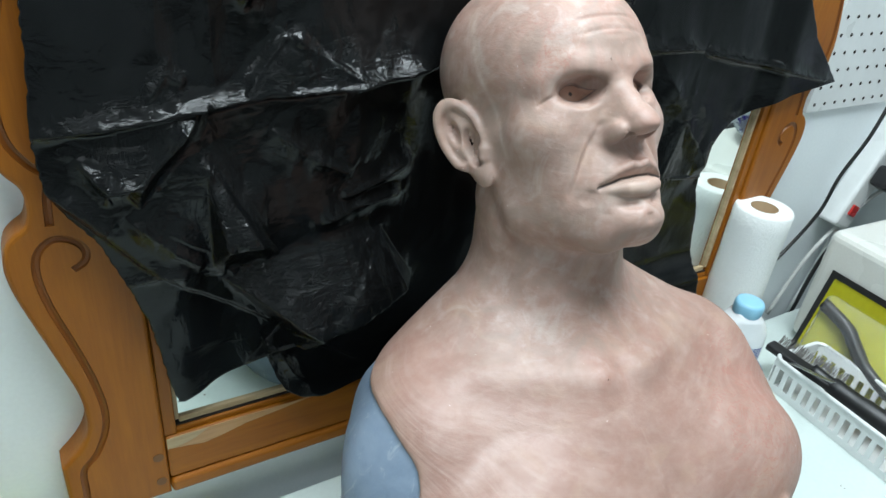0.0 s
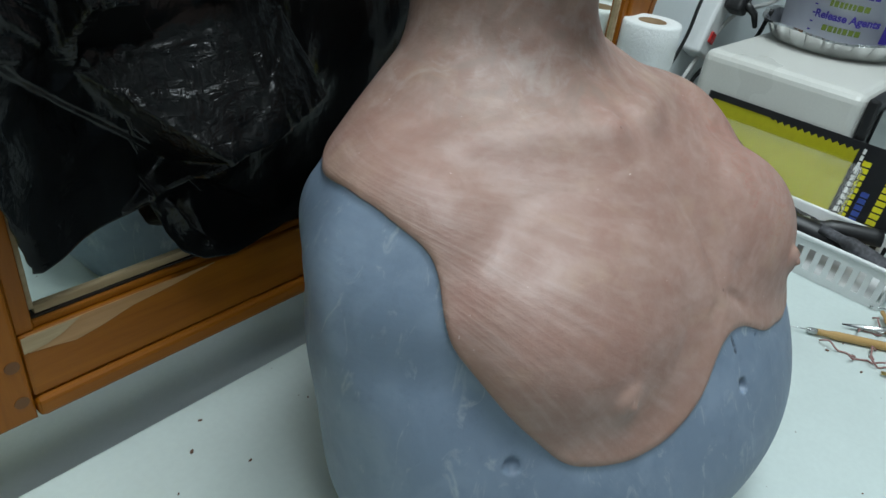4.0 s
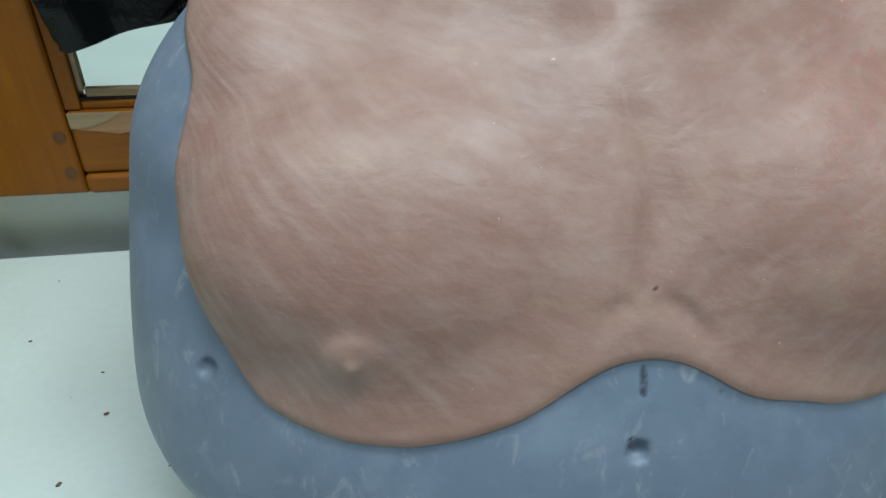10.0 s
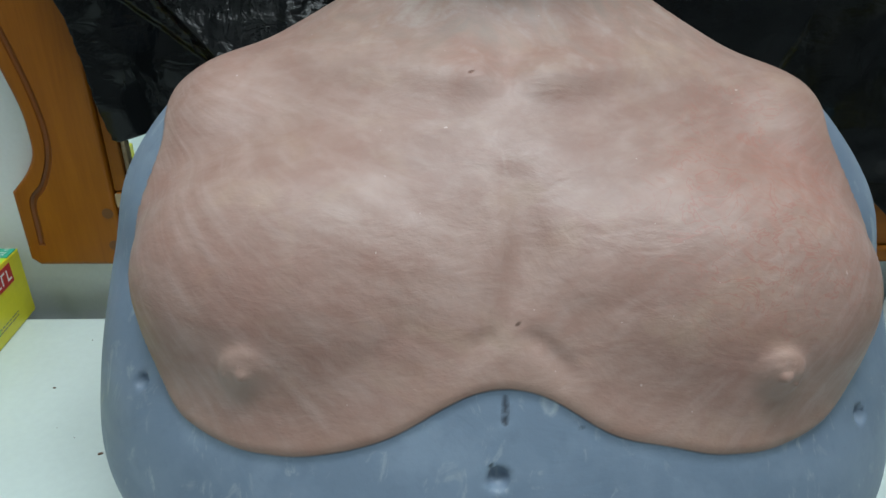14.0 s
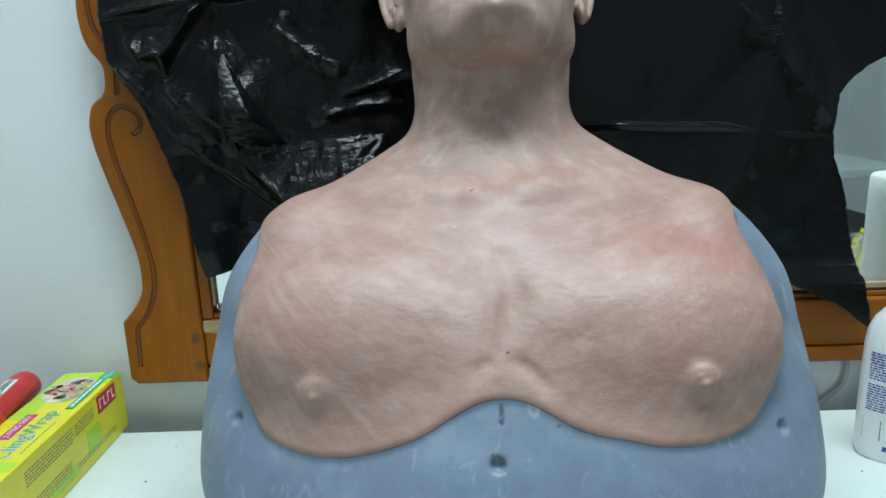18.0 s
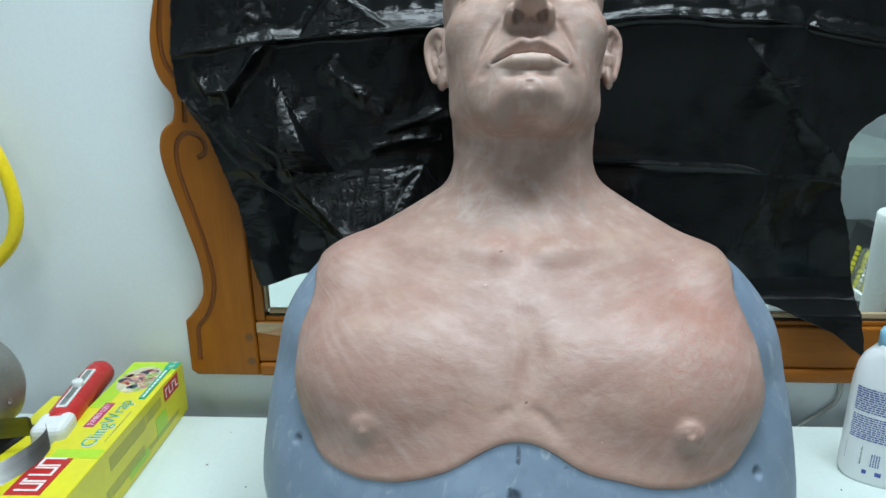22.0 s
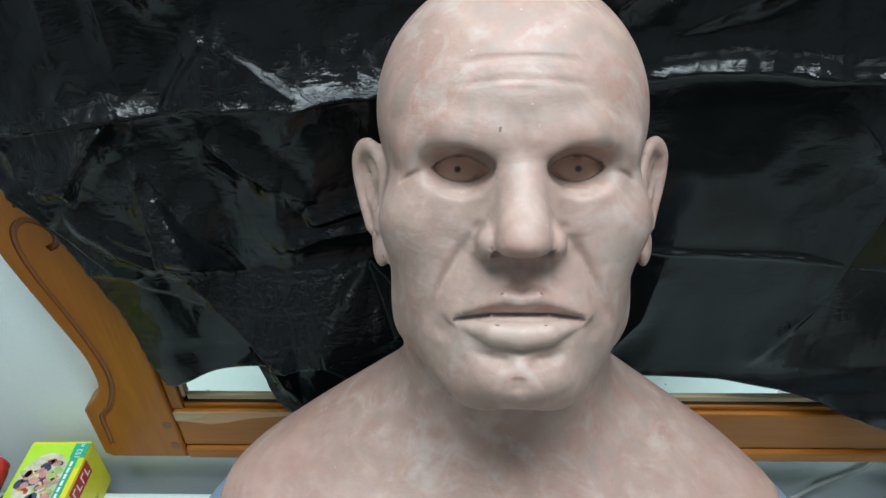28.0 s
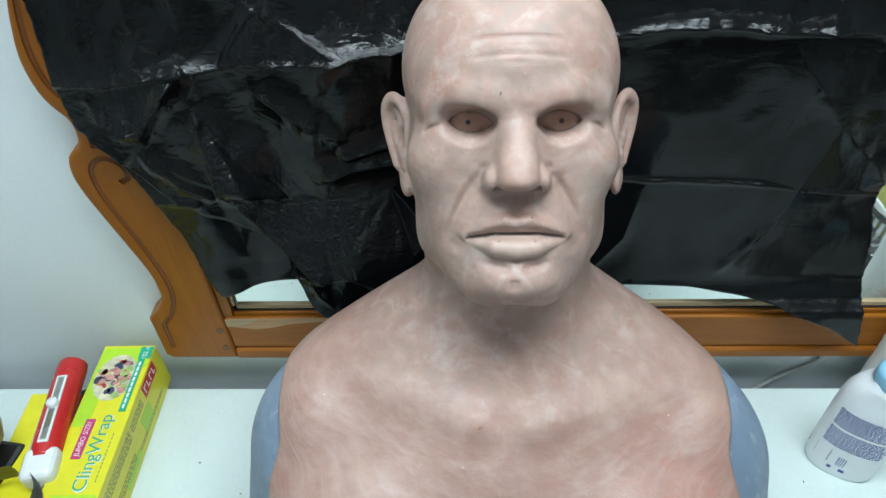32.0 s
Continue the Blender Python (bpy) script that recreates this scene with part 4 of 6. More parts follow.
# ---- black plastic sheet draped over the mirror ----
LEFT_Z = np.array((0.90, 0.946, 0.967, 1.008, 1.040, 1.068, 1.090, 1.128, 1.153, 1.176, 1.217, 1.27, 1.40, 1.47))
LEFT_X = np.array((-0.300, -0.303, -0.308, -0.313, -0.318, -0.326, -0.333, -0.347, -0.364, -0.376, -0.378, -0.371, -0.360, -0.350))
RIGHT_Z = np.array((0.85, 0.90, 0.946, 1.003, 1.045, 1.086, 1.113, 1.128, 1.142, 1.158, 1.176, 1.188, 1.251, 1.309, 1.40, 1.47))
RIGHT_X = np.array((0.446, 0.434, 0.427, 0.415, 0.400, 0.393, 0.396, 0.408, 0.427, 0.458, 0.515, 0.606, 0.528, 0.480, 0.45, 0.44))
BASE_X = np.array((-0.296, -0.290, -0.246, -0.201, -0.198, -0.190, -0.175, -0.150, -0.05, 0.10, 0.177, 0.248, 0.307, 0.347, 0.385, 0.41, 0.428, 0.438, 0.446))
BASE_Z = np.array((0.940, 0.938, 0.950, 0.958, 0.935, 0.915, 0.905, 0.902, 0.915, 0.928, 0.937, 0.934, 0.924, 0.915, 0.898, 0.885, 0.868, 0.858, 0.850))
# folds: how far proud, how wide the flank above and below, how crinkled, then corners (x, z) from left to right
FOLDS = ((0.0130, 0.0095, 0.0022, 0.9, (-0.385, 1.218), (-0.300, 1.228), (-0.253, 1.234), (-0.207, 1.234)), (0.0170, 0.0120, 0.0025, 1.0, (-0.207, 1.234), (-0.144, 1.240), (-0.073, 1.245), (0.020, 1.248)),
         (0.0130, 0.0085, 0.0022, 0.6, (0.020, 1.248), (0.114, 1.249), (0.188, 1.252), (0.259, 1.247), (0.330, 1.241)), (0.0100, 0.0065, 0.0022, 0.5, (0.330, 1.241), (0.352, 1.236), (0.470, 1.214), (0.600, 1.188)),
         (0.0034, 0.0022, 0.0020, 0.1, (0.085, 1.091), (0.194, 1.085), (0.275, 1.081), (0.367, 1.069), (0.410, 1.062)), (0.0060, 0.022, 0.016, 0.25, (0.262, 1.232), (0.325, 1.153), (0.375, 1.108), (0.402, 1.070)),
         (0.0050, 0.014, 0.020, 0.1, (0.255, 0.950), (0.300, 1.030), (0.322, 1.120), (0.330, 1.225)), (0.0035, 0.012, 0.010, 0.1, (0.120, 0.960), (0.150, 1.010), (0.160, 1.075)),
         (0.0080, 0.006, 0.010, 0.5, (-0.228, 1.233), (-0.195, 1.273), (-0.187, 1.284)), (0.0090, 0.007, 0.014, 1.0, (-0.187, 1.284), (-0.159, 1.262), (-0.118, 1.243)), (0.0060, 0.006, 0.008, 0.6, (-0.302, 1.237), (-0.284, 1.261), (-0.268, 1.250)),
         (0.0190, 0.0140, 0.0050, 1.0, (-0.352, 1.200), (-0.335, 1.176), (-0.310, 1.180), (-0.285, 1.208), (-0.262, 1.233)), (0.0100, 0.0050, 0.0120, 0.9, (-0.260, 1.196), (-0.252, 1.130), (-0.249, 1.071)),
         (0.0085, 0.0120, 0.0050, 0.8, (-0.260, 1.196), (-0.235, 1.144), (-0.207, 1.071)), (0.0050, 0.0060, 0.0030, 0.7, (-0.250, 1.068), (-0.181, 1.076), (-0.094, 1.088)), (0.0080, 0.0150, 0.0040, 1.0, (-0.250, 1.066), (-0.194, 1.014), (-0.169, 0.999)),
         (0.0070, 0.0150, 0.0040, 0.9, (-0.169, 0.999), (-0.117, 1.008), (-0.070, 1.027)), (0.0080, 0.005, 0.006, 0.8, (-0.149, 1.078), (-0.143, 1.025)), (0.0080, 0.005, 0.006, 0.7, (-0.121, 1.083), (-0.114, 1.040)), (0.0070, 0.004, 0.007, 0.5, (-0.100, 1.085), (-0.090, 1.045)),
         (0.0080, 0.0100, 0.0050, 0.9, (-0.368, 1.168), (-0.350, 1.150), (-0.338, 1.135)), (0.0060, 0.0080, 0.0040, 0.8, (-0.332, 1.083), (-0.300, 1.089), (-0.280, 1.084)), (0.0060, 0.012, 0.014, 0.2, (-0.250, 1.370), (-0.246, 1.238)), (0.0050, 0.012, 0.010, 0.2, (-0.285, 1.370), (-0.290, 1.262)),
         (0.0080, 0.010, 0.012, 0.6, (-0.205, 1.205), (-0.165, 1.175), (-0.125, 1.150)), (0.0060, 0.012, 0.006, 0.5, (-0.300, 1.135), (-0.262, 1.105), (-0.235, 1.060)), (0.0060, 0.010, 0.006, 0.6, (-0.325, 1.150), (-0.290, 1.110), (-0.262, 1.085)),
         (0.0070, 0.012, 0.006, 0.7, (-0.140, 1.128), (-0.100, 1.143), (-0.060, 1.158)), (0.0060, 0.010, 0.005, 0.6, (-0.160, 1.108), (-0.115, 1.120), (-0.070, 1.122)), (0.0070, 0.006, 0.008, 0.6, (-0.198, 0.960), (-0.185, 0.935), (-0.165, 0.908)), (0.0080, 0.010, 0.006, 0.8, (-0.240, 1.335), (-0.221, 1.318), (-0.200, 1.325)),
         (0.0050, 0.006, 0.010, 0.2, (0.330, 1.420), (0.250, 1.330), (0.130, 1.275)), (0.0060, 0.010, 0.010, 0.5, (0.080, 1.290), (0.130, 1.330), (0.180, 1.345)))
# flat panels between folds: three corners of (x, z, how far proud)
PANELS = ((-0.250, 1.068, 0.004, -0.094, 1.088, 0.004, -0.169, 0.999, 0.046), (-0.094, 1.088, 0.004, -0.169, 0.999, 0.046, -0.072, 1.026, 0.030), (-0.262, 1.198, 0.000, -0.252, 1.115, 0.032, -0.224, 1.115, 0.032),
          (-0.348, 1.205, 0.000, -0.272, 1.212, 0.000, -0.312, 1.176, 0.022),
          (-0.228, 1.233, 0.012, -0.187, 1.284, 0.002, -0.122, 1.242, 0.014))
HEM_X = np.array((-0.40, -0.363, -0.318, -0.260, -0.195, -0.144, -0.10))
HEM_Z = np.array((1.190, 1.157, 1.100, 1.045, 0.990, 0.947, 0.915))


def rough_field(x, z, cell, seed, soft=False):
    """Random heights on a lattice, joined by flat facets as creased film is, or softly."""
    rng = np.random.default_rng(seed)
    table = rng.random((97, 89))
    u, v = x / cell + 500, z / cell + 500
    i, j = np.floor(u).astype(int), np.floor(v).astype(int)
    a, b = u - i, v - j
    g = lambda p, q: table[p % 97, q % 89]
    if soft:
        a, b = a * a * (3 - 2 * a), b * b * (3 - 2 * b)
        return (g(i, j) * (1 - a) + g(i + 1, j) * a) * (1 - b) + (g(i, j + 1) * (1 - a) + g(i + 1, j + 1) * a) * b
    low = g(i, j) + (g(i + 1, j) - g(i, j)) * a + (g(i + 1, j + 1) - g(i + 1, j)) * b
    high = g(i, j) + (g(i, j + 1) - g(i, j)) * b + (g(i + 1, j + 1) - g(i, j + 1)) * a
    return np.where(a > b, low, high)


def sheet_depth(x, z):
    """How far the sheet stands out from the mirror, and how crinkled it is there."""
    d, busy = np.zeros_like(x), np.zeros_like(x)
    left = ease(-x, 0.02, 0.12)
    sway = 0.005 * (rough_field(x, z, 0.05, 5, True) - 0.5)
    for n, (high, over, under, crisp, *line) in enumerate(FOLDS):
        near, best = np.full(x.shape, 9.0), np.zeros(x.shape)
        run = len(line) - 1
        for i in range(run):
            (x0, z0), (x1, z1) = line[i], line[i + 1]
            ex, ez = x1 - x0, z1 - z0
            size = math.hypot(ex, ez)
            h = np.clip(((x - x0) * ex + (z - z0) * ez) / size / size, 0, 1)
            px, pz = x - x0 - h * ex, z - z0 - h * ez
            far = np.hypot(px, pz)
            off = (px * -ez + pz * ex) / size + sway
            ends = ease((i + h) / run, -0.05, 0.16) * ease(1 - (i + h) / run, -0.05, 0.16)
            shape = np.where(off > 0, np.exp(-np.maximum(off, 0) / over), np.exp(np.minimum(off, 0) / under)) * ends * np.exp(-np.maximum(far - np.abs(off) - 0.004, 0) / 0.004)
            best = np.where(far < near, shape, best)
            near = np.minimum(near, far)
        uneven = (0.55 if n > 3 else 0.80) + (0.9 if n > 3 else 0.4) * rough_field(x, z * 0.5, 0.016, 40 + n)
        d = np.maximum(d, high * best * uneven)
        busy = np.maximum(busy, crisp * best ** 0.6)
    for x0, z0, h0, x1, z1, h1, x2, z2, h2 in PANELS:
        area = (x1 - x0) * (z2 - z0) - (x2 - x0) * (z1 - z0)
        b1 = ((x - x0) * (z2 - z0) - (x2 - x0) * (z - z0)) / area
        b2 = ((x1 - x0) * (z - z0) - (x - x0) * (z1 - z0)) / area
        inside = np.minimum(np.minimum(b1, b2), 1 - b1 - b2)
        plane = h0 + (h1 - h0) * b1 + (h2 - h0) * b2
        d = np.maximum(d, plane - 2.2 * np.maximum(-inside, 0) * math.sqrt(abs(area)))
        busy = np.maximum(busy, 0.75 * ease(inside, -0.05, 0.08))
    d = d + 0.007 * ease(z - np.interp(x, HEM_X, HEM_Z) + sway, -0.002, 0.006) * ease(-x, 0.09, 0.13)
    wx = x + 0.02 * rough_field(x, z, 0.06, 1, True)
    wz = z + 0.02 * rough_field(x, z, 0.06, 2, True)
    d = d + (0.006 + 0.010 * left) * rough_field(wx, wz, 0.095, 11, True)
    d = d + (0.0034 + 0.0038 * left) * rough_field(wx, wz * 0.7, 0.036, 12, True)
    d = d + (0.0005 + 0.0028 * left) * np.abs(rough_field(wx, wz * 0.8, 0.030, 14) - 0.5)
    d = d + (0.0002 + 0.0012 * left + 0.0046 * busy) * rough_field(wx * 1.4 + wz * 0.5, wz * 0.6, 0.020, 13)
    d = d + (0.00008 + 0.0001 * left + 0.0019 * busy) * rough_field(wx * 1.3 + wz * 0.4, wz * 0.6, 0.0085, 15)
    return d, np.clip(0.30 * busy + 0.06 * left + 0.04, 0, 1)


def plastic_sheet():
    nu, nv = 520, 330
    s, v = np.meshgrid(np.linspace(0, 1, nu), np.linspace(0, 1, nv), indexing="ij")
    edge = np.interp(-0.296 + s * 0.742, BASE_X, BASE_Z)
    z = edge + (1.47 - edge) * v
    lx, rx = np.interp(z, LEFT_Z, LEFT_X), np.interp(z, RIGHT_Z, RIGHT_X)
    nick = 0.0018 * rough_field(z, z * 0, 0.004, 21)
    x = (lx + nick) + s * (rx - lx - 2 * nick)
    inner = ease(x, -0.30, -0.24) * ease(0.49 - x, 0.0, 0.06) * ease(z, 0.90, 0.95)
    contact = ease(0.085 - np.hypot(x - 0.014, (z - 1.22) * 0.9), 0, 0.05)
    deep, crinkled = sheet_depth(x, z)
    y = 0.2125 + 0.0160 * inner - deep * (1 - 0.35 * (1 - inner)) * (1 - 0.97 * contact)
    below = ease(0.925 - z, 0, 0.02) * ease(x, -0.21, -0.15)
    y = y - 0.010 * below * (1 - inner)
    verts = np.stack([x, y, z], -1).reshape(-1, 3)
    i, j = np.meshgrid(np.arange(nu - 1), np.arange(nv - 1), indexing="ij")
    a = (i * nv + j).ravel()
    faces = np.stack([a, a + nv, a + nv + 1, a + 1], 1)
    me = bpy.data.meshes.new("plastic_sheet")
    me.from_pydata(verts.tolist(), [], faces.tolist())
    me.polygons.foreach_set("use_smooth", np.ones(len(faces), bool))
    at = me.attributes.new("crinkle", "FLOAT", "POINT")
    at.data.foreach_set("value", crinkled.astype(np.float32).ravel())
    m, t, p = nodes_of("black_polythene")
    f = noise_of(t, 55, 5, 0.6, distort=0.6)
    g = noise_of(t, 240, 3, 0.6)
    wrinkle = noise_of(t, 95, 4, 0.6, (1.0, 1.0, 0.45), 1.6, (0.0, 0.5, 0.0))
    wrinkle2 = noise_of(t, 60, 3, 0.55, (0.5, 1.0, 1.2), 1.4, (0.0, -0.6, 0.0))
    how = t.nodes.new("ShaderNodeAttribute")
    how.attribute_name = "crinkle"
    t.links.new(ramp(t, f, ((0.3, (0.003, 0.0034, 0.0036)), (0.7, (0.006, 0.0067, 0.007)))).outputs[0], p.inputs["Base Color"])
    t.links.new(ramp(t, g, ((0.3, (0.11,) * 3), (0.7, (0.16,) * 3))).outputs[0], p.inputs["Roughness"])
    p.inputs["Specular IOR Level"].default_value = 0.25
    bumped(t, p, ((wrinkle, 0.5, 0.005), (wrinkle2, 0.5, 0.006), (f, 0.06, 0.002), (g, 0.03, 0.0005)))
    for bump_node in [n for n in t.nodes if n.type == "BUMP"][:2]:
        t.links.new(how.outputs["Fac"], bump_node.inputs["Strength"])
    me.materials.append(m)
    ob = new("plastic_sheet", me)
    mod = ob.modifiers.new("thickness", "SOLIDIFY")
    mod.thickness, mod.offset = 0.0003, 0
    return tagged(ob, "creased glossy black plastic sheet draped over the mirror", "plastic sheet")


plastic_sheet()


# ---- cling wrap carton ----
def wrap_carton():
    w, n, h = 0.066, 0.297, 0.071
    c = thing("cling_wrap_box", pose(-0.4545, 0.0775, TOP, 0, 0, 1.0), "yellow and green cling wrap carton with a fruit picture", "box")
    body = part("carton", box(-w / 2, w / 2, -n / 2, n / 2, 0.0002, h, 0.0012), YELLOW_CARD, c)
    part("lid_flap", box(-w / 2 + 0.001, w / 2 - 0.001, n / 2 + 0.0002, n / 2 + 0.0012, 0.002, h - 0.001), YELLOW_CARD, c)
    top = h
    for (x0, x1, y0, y1) in ((-0.0315, 0.0315, 0.115, 0.146), (-0.0315, -0.012, 0.03, 0.1149), (-0.02, 0.0315, -0.0715, -0.055)):
        part("green_print", box(x0, x1, y0, y1, top - 0.0002, top + 0.00025), LIME, c)
    # the round picture of cut fruit, in many small pieces of colour
    rng = random.Random(7)
    cols = [stuff("fruit_" + n2, rgb, 0.35, vary=0.25, big=60) for n2, rgb in (("red", (0.50, 0.06, 0.04)), ("orange", (0.62, 0.25, 0.07)), ("cream", (0.62, 0.58, 0.40)), ("green", (0.36, 0.50, 0.16)), ("dark", (0.06, 0.06, 0.12)), ("pink", (0.58, 0.28, 0.24)))]
    disc = lathe([(0, 0.0), (0.0275, 0.0), (0.0275, 0.0004)], 40)
    bmesh.ops.scale(disc, vec=(0.92, 1.25, 1), verts=disc.verts)
    bmesh.ops.translate(disc, vec=(-0.003, 0.1, top), verts=disc.verts)
    bmesh.ops.contextual_create(disc, geom=[e for e in disc.edges if e.is_boundary])
    part("fruit_picture", disc, cols[2], c, "printed picture of cut fruit in a bowl")
    for k, mt in enumerate(cols):
        for _ in range(11):
            a, r = rng.uniform(0, 6.28), 0.024 * math.sqrt(rng.random())
            q = lathe([(0, 0.0), (0.0045, 0.0), (0.0045, 0.0004), (0, 0.0004)], 7)
            mm = Matrix.Translation((-0.003 + r * math.cos(a) * 0.88, 0.1 + r * math.sin(a) * 1.2, top + 0.0004 + 0.00008 * (k + 1))) @ Matrix.Rotation(rng.uniform(0, 3), 4, "Z") @ Matrix.Diagonal((rng.uniform(0.7, 1.5), rng.uniform(0.5, 1.1), 0.3, 1))
            q.transform(mm)
            part("fruit_piece", q, mt, c)
    bm = bmesh.new()
    box(0.0185, 0.0265, 0.050, 0.138, top, top + 0.0011, bm=bm)
    box(0.0170, 0.0325, 0.128, 0.146, top, top + 0.00105, bm=bm)
    part("teal_band", bm, TEAL, c)
    up = lambda x, y, z, turn: Matrix.Translation((x, y, z)) @ Matrix.Rotation(radians(turn), 4, "Z")
    letters("length_lettering", "152 m", 0.0085, up(0.0250, 0.1370, top + 0.0012, 90), WHITE_PRINT, c)
    bars = bmesh.new()
    for k in range(9):
        box(0.0212, 0.0238, 0.054 + k * 0.0078, 0.060 + k * 0.0078, top + 0.0011, top + 0.0013, bm=bars)
    part("slogan_print", bars, WHITE_PRINT, c)
    part("banner", box(-0.0160, -0.0045, -0.012, 0.040, top, top + 0.0005), MAGENTA, c, "magenta banner with white lettering")
    letters("banner_lettering", "JUMBO SIZE!", 0.0082, up(-0.0103, 0.014, top + 0.0007, 90), WHITE_PRINT, c)
    letters("title_shadow", "ClingWrap", 0.0225, up(0.0089, -0.0035, top + 0.0004, 90), WHITE_PRINT, c, thick=0.0001)
    letters("title_lettering", "ClingWrap", 0.0220, up(0.0081, -0.0030, top + 0.0008, 90), TEAL, c)
    bars = bmesh.new()
    for k in range(12):
        box(0.0225, 0.0238, -0.040 + k * 0.0052, -0.0365 + k * 0.0052, top, top + 0.0003, bm=bars)
    part("small_print", bars, GREY_PRINT, c)
    # maker's mark, as plain shapes
    bm = bmesh.new()
    box(-0.030, 0.006, -0.132, -0.072, top, top + 0.0005, bm=bm)
    part("maker_panel", bm, RED_PRINT, c, "red panel with white strokes")
    bm = bmesh.new()
    for k, (a, b) in enumerate(((0.004, 0.014), (0.018, 0.024), (0.028, 0.040), (0.044, 0.056))):
        box(-0.024, 0.000, -0.130 + a, -0.130 + a + 0.0026, top + 0.0005, top + 0.0007, bm=bm)
        box(-0.024 if k % 2 else -0.003, -0.021 if k % 2 else 0.000, -0.130 + a + 0.0026, -0.130 + b, top + 0.0005, top + 0.0007, bm=bm)
        if k != 1:
            box(-0.024, 0.000, -0.130 + b, -0.130 + b + 0.0026, top + 0.0005, top + 0.0007, bm=bm)
    part("maker_strokes", bm, WHITE_PRINT, c)
    # the long side that faces the bust
    side = w / 2
    bm = box(side, side + 0.0005, 0.085, 0.128, 0.047, 0.0665)
    part("side_panel_mark", bm, RED_PRINT, c)
    bm = bmesh.new()
    for k in range(4):
        y = 0.089 + k * 0.0098
        box(side + 0.0005, side + 0.0007, y, y + 0.0018, 0.051, 0.0625, bm=bm)
        box(side + 0.0005, side + 0.0007, y + 0.0018, y + 0.0068, 0.051 if k % 2 else 0.0607, 0.0528 if k % 2 else 0.0625, bm=bm)
    part("side_strokes", bm, WHITE_PRINT, c)
    bm = bmesh.new()
    for (y0, y1, z0, rows) in ((-0.055, 0.03, 0.058, 5), (0.035, 0.075, 0.058, 4), (-0.07, 0.02, 0.026, 4), (0.03, 0.12, 0.016, 2)):
        for r in range(rows):
            y = y0
            while y < y1:
                step = rng.uniform(0.003, 0.010)
                box(side, side + 0.0003, y, min(y + step, y1), z0 - r * 0.0034, z0 - r * 0.0034 + 0.0014, bm=bm)
                y += step + 0.0016
    part("side_text", bm, GREY_PRINT, c, "rows of small unreadable print")
    bm = bmesh.new()
    for (y0, y1, z0, z1) in ((0.055, 0.085, 0.012, 0.04), (-0.02, 0.03, 0.008, 0.02)):
        box(side, side + 0.00025, y0, y1, z0, z1, bm=bm)
    part("side_tint", bm, LIME, c)
    bar_panel = part("barcode_panel", box(side, side + 0.0004, -0.138, -0.108, 0.008, 0.050), WHITE_PRINT, c)
    bm = bmesh.new()
    z = 0.011
    while z < 0.046:
        s = rng.choice((0.0005, 0.0009, 0.0014))
        box(side + 0.0004, side + 0.0006, -0.135, -0.111, z, z + s, bm=bm)
        z += s + rng.choice((0.0006, 0.001))
    part("barcode_bars", bm, BLACK_PRINT, bar_panel)
    part("end_mark", box(-0.008, 0.022, -n / 2 - 0.0005, -n / 2, 0.045, 0.058), RED_PRINT, c)
    bm = bmesh.new()
    for k in range(4):
        box(-0.005 + k * 0.0065, -0.0005 + k * 0.0065, -n / 2 - 0.0007, -n / 2 - 0.0005, 0.048, 0.055, bm=bm)
    part("end_strokes", bm, WHITE_PRINT, c)


wrap_carton()

# a second carton behind it
c2 = thing("small_carton", pose(-0.535, 0.055, TOP, 0, 0, 2.0), "red and yellow carton lying under the grooming blade", "box")
part("carton", box(-0.030, 0.030, -0.15, 0.112, 0.0002, 0.052, 0.0012), YELLOW_CARD, c2)
part("red_print", box(0.000, 0.0304, 0.04, 0.1124, 0.0035, 0.0526), RED_PRINT, c2)
bm = bmesh.new()
for k in range(3):
    box(0.008, 0.020, 0.050 + k * 0.018, 0.058 + k * 0.018, 0.0526, 0.0529, bm=bm)
part("white_marks", bm, WHITE_PRINT, c2)


# ---- grooming blade with a red grip ----
BAND_STEEL = stuff("band_steel", (0.36, 0.36, 0.35), 0.38, 1.0, vary=0.2, stretch=(1, 1, 14))


